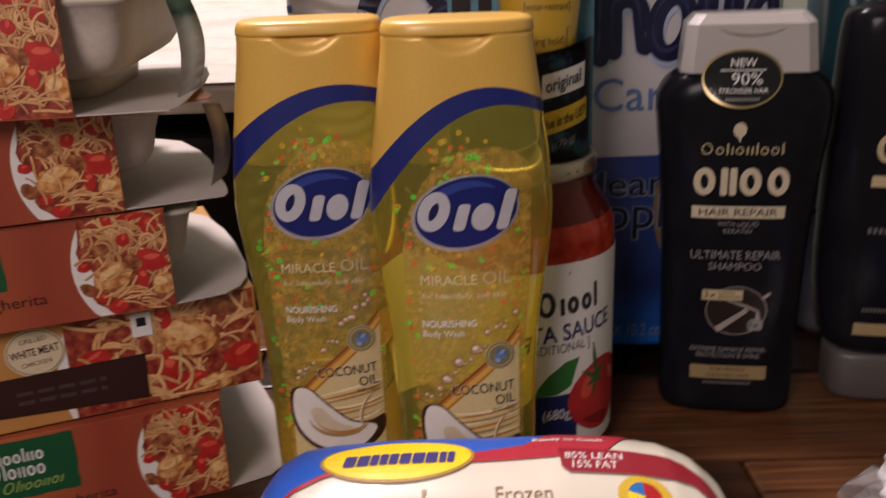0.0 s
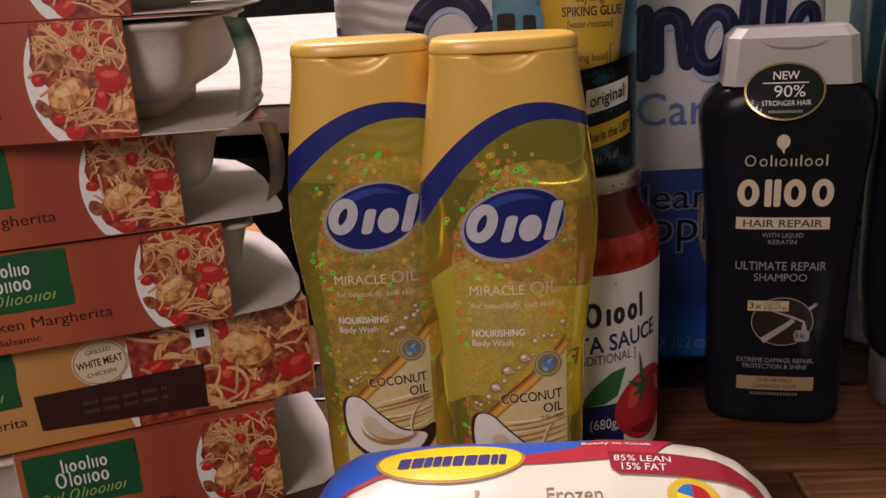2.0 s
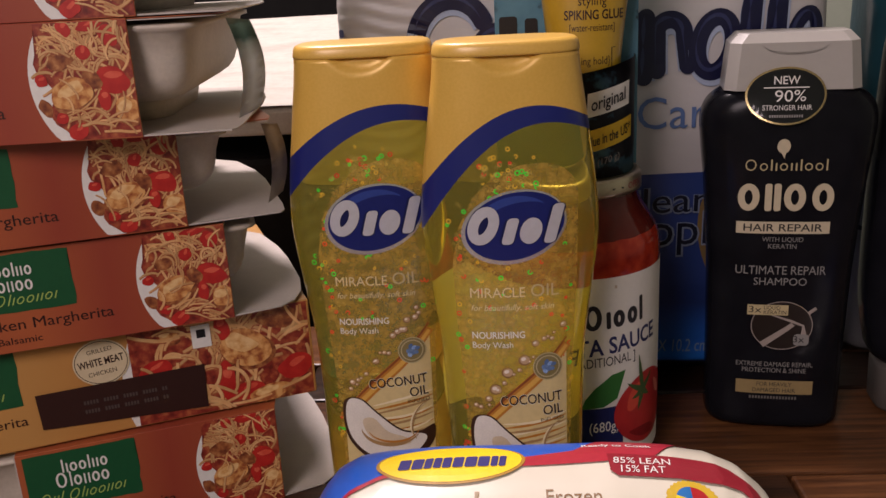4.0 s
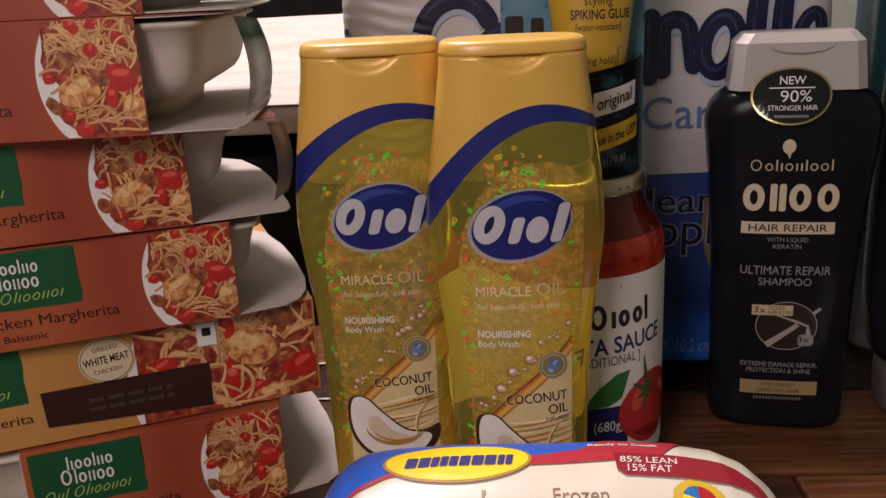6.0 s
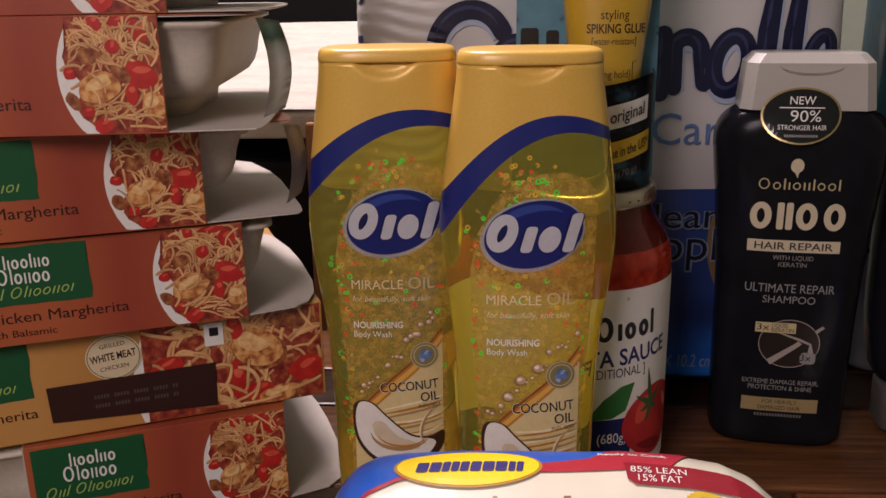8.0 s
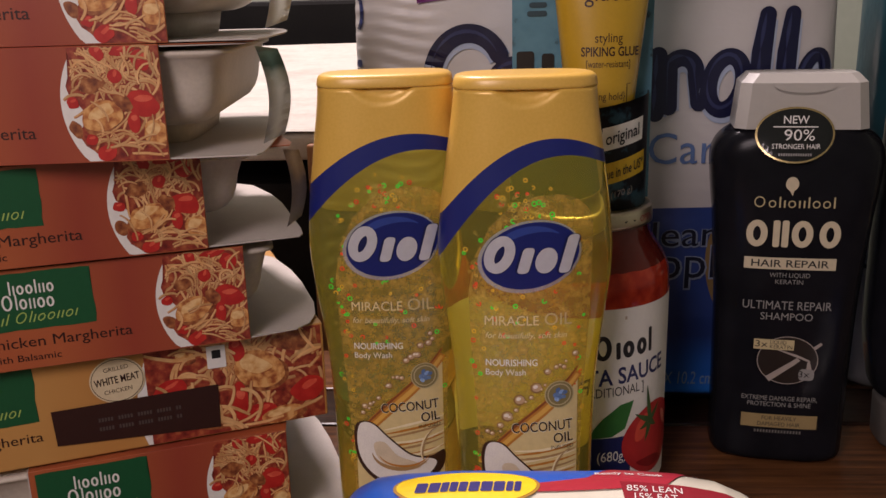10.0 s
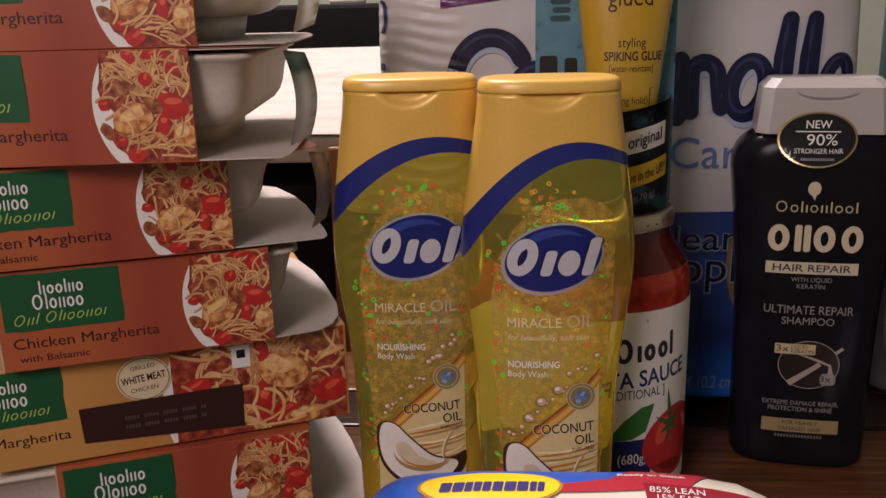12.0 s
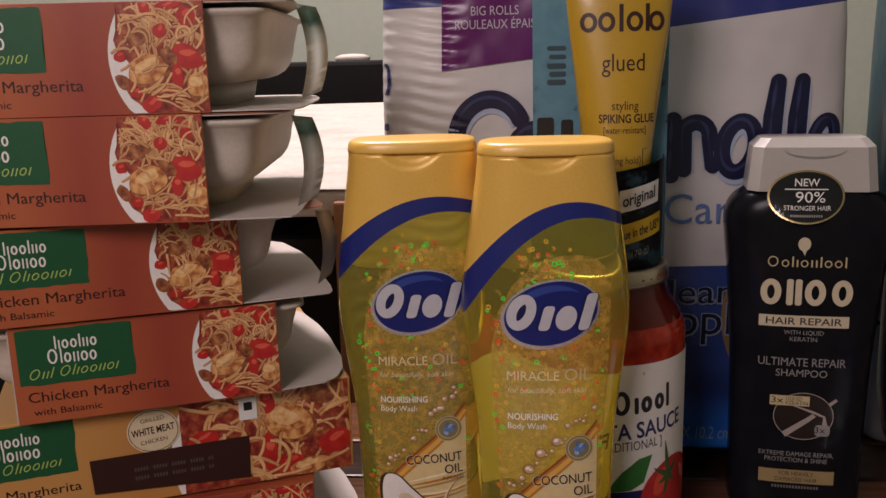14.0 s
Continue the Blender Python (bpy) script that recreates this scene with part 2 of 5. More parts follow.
# ---- mesh helpers ----
def part(name, bm, mat, parent=None, label="", smooth=False):
    me = bpy.data.meshes.new(name)
    bm.to_mesh(me)
    bm.free()
    me.materials.append(mat)
    if smooth:
        me.polygons.foreach_set("use_smooth", [True] * len(me.polygons))
    ob = new(name, me)
    if parent is not None:
        ob.parent = parent
    if label:
        ob["label"] = label
    return ob


def thing(name, m, label, category, group="", kind=""):
    ob = new(name)
    ob.empty_display_size = 0.02
    ob.matrix_world = m
    return tagged(ob, label, category, group, kind)


def box(lo, hi, bevel=0.0, seg=2, bm=None):
    bm = bm or bmesh.new()
    r = bmesh.ops.create_cube(bm, size=1.0)
    for v in r["verts"]:
        v.co = Vector([(a + b) / 2 + c * (b - a) for a, b, c in zip(lo, hi, v.co)])
    if bevel:
        es = {e for v in r["verts"] for e in v.link_edges}
        bmesh.ops.bevel(bm, geom=list(es), offset=bevel, segments=seg, affect="EDGES", profile=0.5)
    return bm


def ring_points(a, b, n, seg):
    out = []
    for i in range(seg):
        t = 2 * math.pi * i / seg
        c, s = math.cos(t), math.sin(t)
        out.append((a * math.copysign(abs(c) ** (2 / n), c), b * math.copysign(abs(s) ** (2 / n), s)))
    return out


def loft(rings, seg=64, closed=True, wobble=None):
    """rings: (z, half width, half depth, exponent[, x, y])."""
    bm = bmesh.new()
    rows = []
    for z, a, b, n, *c in rings:
        cx, cy = c if c else (0, 0)
        row = []
        for x, y in ring_points(a, b, n, seg):
            p = Vector((x + cx, y + cy, z))
            if wobble:
                p = wobble(p)
            row.append(bm.verts.new(p))
        rows.append(row)
    for r, q in zip(rows, rows[1:]):
        for i in range(seg):
            j = (i + 1) % seg
            bm.faces.new((r[i], r[j], q[j], q[i]))
    if closed:
        bm.faces.new(rows[0][::-1])
        bm.faces.new(rows[-1])
    return bm


def smoothed(table, count):
    """More rings between the given ones, on a smooth curve."""
    zs = [r[0] for r in table]
    out = []
    for i in range(count):
        z = zs[0] + (zs[-1] - zs[0]) * i / (count - 1)
        k = max(j for j in range(len(zs) - 1) if zs[j] <= z + 1e-9)
        t = (z - zs[k]) / (zs[k + 1] - zs[k])
        p0, p1, p2, p3 = (table[max(0, min(len(table) - 1, j))] for j in (k - 1, k, k + 1, k + 2))
        row = [z]
        for q in range(1, len(table[0])):
            m1, m2 = (p2[q] - p0[q]) / 2, (p3[q] - p1[q]) / 2
            row.append((2 * t**3 - 3 * t**2 + 1) * p1[q] + (t**3 - 2 * t**2 + t) * m1 + (-2 * t**3 + 3 * t**2) * p2[q] + (t**3 - t**2) * m2)
        out.append(tuple(row))
    return out


def front_of(rings):
    """The map from (x, z) on a print to the front of a lofted body."""
    def at(x, z, off):
        rs = rings
        k = 0
        while k < len(rs) - 2 and rs[k + 1][0] < z:
            k += 1
        t = min(1, max(0, (z - rs[k][0]) / (rs[k + 1][0] - rs[k][0])))
        a, b, n = (rs[k][q] * (1 - t) + rs[k + 1][q] * t for q in (1, 2, 3))
        u = min(0.995, abs(x) / a)
        return Vector((x, -b * (1 - u**n) ** (1 / n) - 0.4 * off, z))
    return at


def flat(x, z, off):
    return Vector((x, -0.3 * off, z))


def drum(radius, lean=0.0):
    def at(x, z, off):
        t = x / radius + lean
        r = radius + 0.4 * off
        return Vector((r * math.sin(t), -r * math.cos(t), z))
    return at


def poly(points, at, off, step=0.004, bm=None, holes=None):
    """A print of the given outline, laid on a surface."""
    bm = bm or bmesh.new()
    f = bm.faces.new([bm.verts.new((x, 0, z)) for x, z in points])
    bmesh.ops.triangulate(bm, faces=[f])
    if step:
        for _ in range(7):
            es = [e for e in {e for g in bm.faces for e in g.edges} if e.calc_length() > step and e.verts[0].co.y == 0 and e.verts[1].co.y == 0]
            if not es:
                break
            bmesh.ops.subdivide_edges(bm, edges=es, cuts=1)
            bmesh.ops.triangulate(bm, faces=[g for g in bm.faces if len(g.verts) > 3])
    for v in bm.verts:
        if v.co.y == 0:
            p = at(v.co.x, v.co.z, off)
            v.co = p if p.y != 0 else p + Vector((0, -1e-7, 0))
    bm.normal_update()
    return bm


def ellipse(cx, cz, a, b, turn=0.0, seg=40):
    c, s = math.cos(radians(turn)), math.sin(radians(turn))
    pts = [(a * math.cos(2 * math.pi * i / seg), b * math.sin(2 * math.pi * i / seg)) for i in range(seg)]
    return [(cx + x * c - z * s, cz + x * s + z * c) for x, z in pts]


def rrect(x0, z0, x1, z1, r=0.0, slant=0.0, seg=4):
    r = min(r, (x1 - x0) / 2.01, (z1 - z0) / 2.01)
    out = []
    for cx, cz, a0 in ((x1 - r, z0 + r, -90), (x1 - r, z1 - r, 0), (x0 + r, z1 - r, 90), (x0 + r, z0 + r, 180)):
        for i in range(seg + 1):
            t = radians(a0 + 90 * i / seg)
            x, z = cx + r * math.cos(t), cz + r * math.sin(t)
            out.append((x + slant * (z - z0), z))
    return out if r > 0 else [(x + slant * (z - z0), z) for x, z in ((x0, z0), (x1, z0), (x1, z1), (x0, z1))]


def ribbon(bm, pts, width, at, off):
    """A painted stroke along a line; width is one number or one for each point."""
    ws = width if isinstance(width, (list, tuple)) else [width] * len(pts)
    left, right = [], []
    ringed = len(pts) > 8 and math.hypot(pts[0][0] - pts[-1][0], pts[0][1] - pts[-1][1]) < 1e-6
    for i, (x, z) in enumerate(pts):
        xa, za = pts[max(0, i - 1)] if i or not ringed else pts[-2]
        xb, zb = pts[min(len(pts) - 1, i + 1)] if i < len(pts) - 1 or not ringed else pts[1]
        d = math.hypot(xb - xa, zb - za) or 1e-9
        nx, nz = -(zb - za) / d * ws[i] / 2, (xb - xa) / d * ws[i] / 2
        left.append(bm.verts.new(at(x + nx, z + nz, off)))
        right.append(bm.verts.new(at(x - nx, z - nz, off)))
    for i in range(len(pts) - 1):
        bm.faces.new((left[i], right[i], right[i + 1], left[i + 1]))
    return bm


def arc_pts(cx, cz, a, b, t0, t1, turn=0.0, seg=24):
    c, s = math.cos(radians(turn)), math.sin(radians(turn))
    out = []
    for i in range(seg + 1):
        t = radians(t0 + (t1 - t0) * i / seg)
        x, z = a * math.cos(t), b * math.sin(t)
        out.append((cx + x * c - z * s, cz + x * s + z * c))
    return out


def lettering(body, x, z, height, at, off, mat, parent, align="LEFT", turn=0.0, width=None, slant=0.0, name="lettering", bold=0.0):
    """Words in the built-in font, laid on a surface. height: that of the capitals."""
    cu = bpy.data.curves.new("words", "FONT")
    cu.body, cu.size, cu.resolution_u, cu.offset = body, 1.0, 3, bold
    tmp = bpy.data.objects.new("words", cu)
    me = bpy.data.meshes.new_from_object(tmp)
    bm = bmesh.new()
    bm.from_mesh(me)
    bpy.data.objects.remove(tmp), bpy.data.curves.remove(cu), bpy.data.meshes.remove(me)
    xs = [v.co.x for v in bm.verts]
    x0, x1 = min(xs), max(xs)
    k = height / 0.70
    kx = k if width is None else width / (x1 - x0)
    shift = {"LEFT": x0, "CENTER": (x0 + x1) / 2, "RIGHT": x1}[align]
    c, s = math.cos(radians(turn)), math.sin(radians(turn))
    for v in bm.verts:
        u, w = (v.co.x - shift) * kx, v.co.y * k
        u += slant * w
        v.co = at(x + u * c - w * s, z + u * s + w * c, off)
    return part(name, bm, mat, parent)


def bars(spec, x, z, height, at, off, mat, parent, slant=0.0, name="mark_bar", turn=0.0):
    """Plain rounded bars that stand for a mark: (start, width, low, high) in units of the height."""
    c, s = math.cos(radians(turn)), math.sin(radians(turn))
    for u, w, lo, hi in spec:
        bm = bmesh.new()
        pts = rrect(u * height, lo * height, (u + w) * height, hi * height, 0.12 * height, slant)
        one = [(x + a * c - b * s, z + a * s + b * c) for a, b in pts]
        bm.faces.new([bm.verts.new(at(p, q, off)) for p, q in one])
        bmesh.ops.triangulate(bm, faces=bm.faces[:])
        part(name, bm, mat, parent)


def print_part(name, points, at, off, mat, parent, label="", step=0.004):
    return part(name, poly(points, at, off, step), mat, parent, label)


def smooth_loop(points, cuts=5):
    """A closed outline with its corners rounded off on a smooth curve."""
    n, out = len(points), []
    for i in range(n):
        p0, p1, p2, p3 = (points[(i + j - 1) % n] for j in range(4))
        for k in range(cuts):
            t = k / cuts
            out.append(tuple(0.5 * (2 * b + (c - a) * t + (2 * a - 5 * b + 4 * c - d) * t * t + (3 * b - a - 3 * c + d) * t**3) for a, b, c, d in zip(p0, p1, p2, p3)))
    return out


def along(table):
    """A line through the given (x, value) points."""
    def f(x):
        for (xa, va), (xb, vb) in zip(table, table[1:]):
            if x <= xb:
                return va + (vb - va) * max(0.0, x - xa) / (xb - xa)
        return table[-1][1]
    return f


MARK_STEPS = {"O": 0.92, "o": 0.66, "l": 0.30, "i": 0.30, " ": 0.36}


def shape_row(codes, x, z, height, at, off, mat, parent, weight=0.13, slant=0.0, turn=0.0, width=None, name="mark"):
    """A row of plain rings (O, o) and bars (l, i) that stands for a mark."""
    kx = height if width is None else width / sum(MARK_STEPS[c] for c in codes)
    c, s = math.cos(radians(turn)), math.sin(radians(turn))
    u = 0.0

    def lay(points):
        out = []
        for px, pz in points:
            a, b = (u + px) * kx + slant * pz * height, pz * height
            out.append((x + a * c - b * s, z + a * s + b * c))
        return out

    for code in codes:
        bm = bmesh.new()
        if code in "Oo":
            a, b = (0.36, 0.50) if code == "O" else (0.26, 0.34)
            ribbon(bm, lay(arc_pts(a + 0.06, b, a - weight / 2, b - weight / 2, 0, 360, 0, 28)), weight * height, at, off)
        elif code in "li":
            top = 1.0 if code == "l" else 0.68
            vs = lay(rrect(0.15 - weight / 2, 0.0, 0.15 + weight / 2, top, 0.35 * weight))
            bm.faces.new([bm.verts.new(at(p, q, off)) for p, q in vs])
            bmesh.ops.triangulate(bm, faces=bm.faces[:])
        if bm.faces:
            part(("ring_" if code in "Oo" else "bar_") + name, bm, mat, parent)
        else:
            bm.free()
        u += MARK_STEPS[code]


# ---- room ----
def slab(name, lo, hi, mat, label, category, bevel=0.0):
    ob = part(name, box(lo, hi, bevel), mat)
    return tagged(ob, label, category, "", "structure")


slab("floor", (-1.7, -1.9, -0.80), (1.7, 1.5, -0.75), FLOORING, "brown floor under the table", "floor")
slab("ceiling", (-1.7, -1.9, 1.70), (1.7, 1.5, 1.76), CEILING, "plain pale painted ceiling", "ceiling")
slab("wall_north", (-1.7, 1.40, -0.75), (1.7, 1.50, 1.70), SAGE, "pale sage green painted wall", "wall")
slab("wall_south", (-1.7, -1.9, -0.75), (1.7, -1.8, 1.70), SAGE, "pale sage green painted wall", "wall")
slab("wall_west", (-1.7, -1.8, -0.75), (-1.6, 1.40, 1.70), SAGE, "pale sage green painted wall", "wall")
slab("wall_east", (1.6, -1.8, -0.75), (1.7, 1.40, 1.70), SAGE, "pale sage green painted wall", "wall")


# ---- black bench behind the table, with a white box on it ----
def bench():
    t = thing("black_bench", pose(-0.1, 0.64, -0.75), "black lacquered bench with a raised backboard behind the table", "bench")
    part("seat_box", box((-0.75, 0.03, 0.0), (0.24, 0.37, 0.86), 0.006), BLACK_WOOD, t)
    part("backboard", box((-0.75, 0.372, 0.0), (0.24, 0.42, 0.9996), 0.005), BLACK_WOOD, t)
    part("wooden_strip", box((-0.0485, 0.006, 0.62), (-0.0365, 0.028, 0.893), 0.002), OAK, t, "honey brown wooden strip")
    return t


def white_box():
    t = thing("white_box", pose(-0.16, 0.655, 0.140, 10.5, 0, 0), "shallow white paper-wrapped box lying tilted on the black bench", "box")
    bm = bmesh.new()
    nx, ny = 60, 34
    grid = [[bm.verts.new((-0.26 + 0.52 * i / nx, 0.29 * j / ny, 0.012 + 0.0016 * noise.noise(Vector((i * 0.12, j * 0.45, 3))) - 0.003 * (abs(2 * i / nx - 1) ** 14))) for j in range(ny + 1)] for i in range(nx + 1)]
    for i in range(nx):
        for j in range(ny):
            bm.faces.new((grid[i][j], grid[i + 1][j], grid[i + 1][j + 1], grid[i][j + 1]))
    part("wrapping", bm, WHITE_PAPER, t, "creased white paper top", True)
    part("body", box((-0.26, 0.001, -0.012), (0.26, 0.289, 0.0095), 0.003), speckled("cream_board", (0.55, 0.50, 0.42), 0.7), t)
    return t


bench()
white_box()
tuft = part("paper_scrap", loft([(0, 0.02, 0.008, 2.2), (0.004, 0.022, 0.009, 2.2), (0.007, 0.014, 0.006, 2), (0.008, 0.004, 0.002, 2)], 24), WHITE_PAPER, None, "", True)
tuft.matrix_world = pose(-0.192, 1.032, 0.2496)
tagged(tuft, "small crumpled white paper scrap on the backboard", "paper scrap")


# ---- packages ----
PLATE_BITS = (  # kind, across and up the photo, half width, half height, turn
    ("sear", 0.14, 0.30, 0.06, 0.08, 20), ("chicken", 0.41, 0.40, 0.21, 0.125, 22), ("chicken", 0.90, 0.25, 0.12, 0.11, 15),
    ("tomato", 0.80, 0.50, 0.16, 0.11, -15), ("tomato", 0.82, 0.86, 0.09, 0.09, 30), ("tomato", 0.66, 0.96, 0.13, 0.045, 10),
    ("tomato", 0.14, 0.52, 0.06, 0.05, 0), ("sear", 0.33, 0.68, 0.12, 0.07, 10), ("tomato", 0.42, 0.94, 0.055, 0.07, 30),
    ("tomato", 0.42, 0.09, 0.10, 0.07, 25), ("tomato", 0.56, 0.74, 0.07, 0.06, 60), ("tomato", 0.28, 0.20, 0.06, 0.05, 0), ("tomato", 0.70, 0.34, 0.06, 0.10, 0), ("sear", 0.62, 0.52, 0.07, 0.09, 40),
)
CLOSE_BITS = (
    ("tomato", 0.12, 0.55, 0.09, 0.09, 10), ("tomato", 0.20, 0.24, 0.10, 0.06, 0), ("chicken", 0.62, 0.62, 0.15, 0.19, -25),
    ("sear", 0.84, 0.86, 0.14, 0.12, -12), ("tomato", 0.50, 0.86, 0.05, 0.13, 20), ("tomato", 0.50, 0.30, 0.05, 0.20, 0),
    ("tomato", 0.62, 0.16, 0.09, 0.10, 0), ("chicken", 0.74, 0.10, 0.12, 0.09, 8), ("tomato", 0.90, 0.32, 0.10, 0.14, 15),
    ("chicken", 0.22, 0.88, 0.05, 0.08, 30), ("sear", 0.36, 0.12, 0.08, 0.08, 0),
)


def pasta_prints(holder, seed, x0, x1, h, at, bits, strands, size=1.0, plate=None):
    """A printed photo of pasta: plate, sauce, chicken, tomatoes and tangled noodles, all flat print."""
    rng = random.Random(seed)
    W = x1 - x0

    def inside(x, z):
        return (min(x1 - 0.0003, max(x0, x)), min(h - 0.0006, max(0.0006, z)))

    def clean(points):
        out = []
        for p in points:
            q = inside(*p)
            if not out or math.hypot(q[0] - out[-1][0], q[1] - out[-1][1]) > 1e-5:
                out.append(q)
        return out

    if plate:
        cx, cz, r = plate
        print_part("plate_print", clean(ellipse(cx, cz, r, r, 0, 72)), at, 0.0003, WHITE_INK, holder, "printed white plate", 0)
        heap = [(cx + k * math.cos(t), cz + k * math.sin(t)) for t, k in ((2 * math.pi * i / 60, r * (0.86 + 0.05 * math.sin(5 * 2 * math.pi * i / 60 + 1) + 0.05 * math.sin(22 * math.pi * i / 60)) * (1 + 0.25 * max(0, math.sin(2 * math.pi * i / 60)))) for i in range(60))]
        limit = lambda x, z: math.hypot(x - cx, z - cz) < r * (0.90 if z < cz else 0.97)
    else:
        heap = [(x0, 0), (x1, 0), (x1, h), (x0, h)]
        limit = lambda x, z: True
    print_part("sauce_print", clean(heap), at, 0.0004, SAUCED, holder, "", 0)

    def strand(bm_low, bm_up, x, z, heading, length, w, off):
        pts, bend = [], rng.uniform(-130, 130)
        n = 12
        for i in range(n + 1):
            if not (x0 < x < x1 and 0 < z < h and limit(x, z)):
                break
            pts.append((x, z))
            x, z = x + length / n * math.cos(heading), z + length / n * math.sin(heading)
            heading += radians(bend) / n + rng.uniform(-0.10, 0.10)
            bend += rng.uniform(-40, 40)
        if len(pts) > 4:
            m = len(pts) - 1
            ws = [w * (0.55 + 0.45 * math.sin(math.pi * (0.12 + 0.76 * i / m))) for i in range(m + 1)]
            ribbon(bm_low, [inside(a + 0.12 * w, b - 0.22 * w) for a, b in pts], [v * 1.22 for v in ws], at, off)
            ribbon(bm_up, [inside(*p) for p in pts], ws, at, off + 0.00002)

    def noodles(count, off, spots):
        low, up = bmesh.new(), bmesh.new()
        for k in range(count):
            u, v, su, sv, head = rng.choice(spots)
            x, z = x0 + W * rng.gauss(u, su), h * rng.gauss(v, sv)
            heading = radians(head + rng.uniform(-55, 55))
            for q in range(rng.choice((1, 1, 1, 2))):
                strand(low, up, x + q * 0.0011 * size * math.sin(heading), z - q * 0.0011 * size * math.cos(heading), heading + rng.uniform(-0.15, 0.15), size * rng.uniform(0.008, 0.017), size * rng.uniform(0.00060, 0.00105), off + (k * 3 + q) * 6e-7)
        tagged(part("noodle_shade_print", low, PASTA_DARK, holder), kind="stuff")
        tagged(part("noodle_print", up, PASTA, holder), kind="stuff")

    def lump(u, v, a, b, turn, mat, name, off, rough):
        base = ellipse(x0 + W * u, h * v, W * a, h * b, turn, 9)
        mx, mz = x0 + W * u, h * v
        pts = [(mx + (px - mx) * (1 + rng.uniform(-rough, rough)), mz + (pz - mz) * (1 + rng.uniform(-rough, rough))) for px, pz in base]
        print_part(name, clean(smooth_loop(pts, 3)), at, off, mat, holder, "", 0)

    everywhere = [(0.5, 0.5, 0.30, 0.30, 60), (0.55, 0.72, 0.16, 0.16, 100)]
    noodles(strands, 0.00055, everywhere)
    for i, (kind, u, v, a, b, turn) in enumerate(bits):
        off = 0.00075 + 0.00003 * i
        if kind == "chicken":
            lump(u + 0.015, v - 0.03, a * 1.05, b * 1.08, turn, CHICKEN_SEAR, "chicken_edge_print", off, 0.10)
            lump(u, v, a, b, turn, CHICKEN, "chicken_print", off + 0.00001, 0.12)
            lump(u - 0.02, v + 0.3 * b, a * 0.66, b * 0.42, turn, CHICKEN_PALE, "chicken_light_print", off + 0.00002, 0.18)
        elif kind == "tomato":
            lump(u, v, a, b, turn, TOMATO, "tomato_print", off, 0.16)
            lump(u + 0.1 * a, v + 0.4 * b, a * 0.5, b * 0.26, turn + 15, TOMATO_PALE, "tomato_light_print", off + 0.00001, 0.2)
        else:
            lump(u, v, a, b, turn, CHICKEN_SEAR, "browned_print", off, 0.2)
    noodles(int(strands * 0.30), 0.00125, [(0.60, 0.72, 0.13, 0.14, 100), (0.75, 0.10, 0.16, 0.06, 20), (0.35, 0.78, 0.12, 0.08, 150), (0.88, 0.66, 0.07, 0.12, 80), (0.30, 0.20, 0.10, 0.06, 40)])


def green_label(holder, x1, z0, z1, at, seed):
    rng = random.Random(seed)
    x0 = x1 - 0.0475
    pts = [(x0 + (x1 - x0) * i / 14, z0 + rng.uniform(-0.0003, 0.0003)) for i in range(15)]
    pts += [(x1 + rng.uniform(-0.0005, 0.0005), z0 + (z1 - z0) * i / 7) for i in range(1, 7)]
    pts += [(x1 - (x1 - x0) * i / 14, z1 + rng.uniform(-0.0003, 0.0003)) for i in range(15)]
    print_part("green_label", pts, at, 0.0004, GREEN_INK, holder, "green printed label", 0)
    h = z1 - z0
    shape_row("liooliio", x0 + 0.0150, z0 + h * 0.62, h * 0.24, at, 0.0006, WHITE_INK, holder, 0.13, width=h * 0.24 * 3.0)
    shape_row("Oloiioo", x0 + 0.0118, z0 + h * 0.36, h * 0.27, at, 0.0006, WHITE_INK, holder, 0.12, width=h * 0.25 * 3.3)
    shape_row("Oiil Oliooiioi", x0 + 0.0030, z0 + h * 0.10, h * 0.19, at, 0.0006, LIME_INK, holder, 0.10, 0.40, 2, 0.0375, "script_mark")


def sheet(points, z0, z1, bm=None):
    bm = bm or bmesh.new()
    lo, hi = [bm.verts.new((x, y, z0)) for x, y in points], [bm.verts.new((x, y, z1)) for x, y in points]
    bm.faces.new(lo[::-1])
    bm.faces.new(hi)
    n = len(points)
    for i in range(n):
        bm.faces.new((lo[i], lo[(i + 1) % n], hi[(i + 1) % n], hi[i]))
    return bm


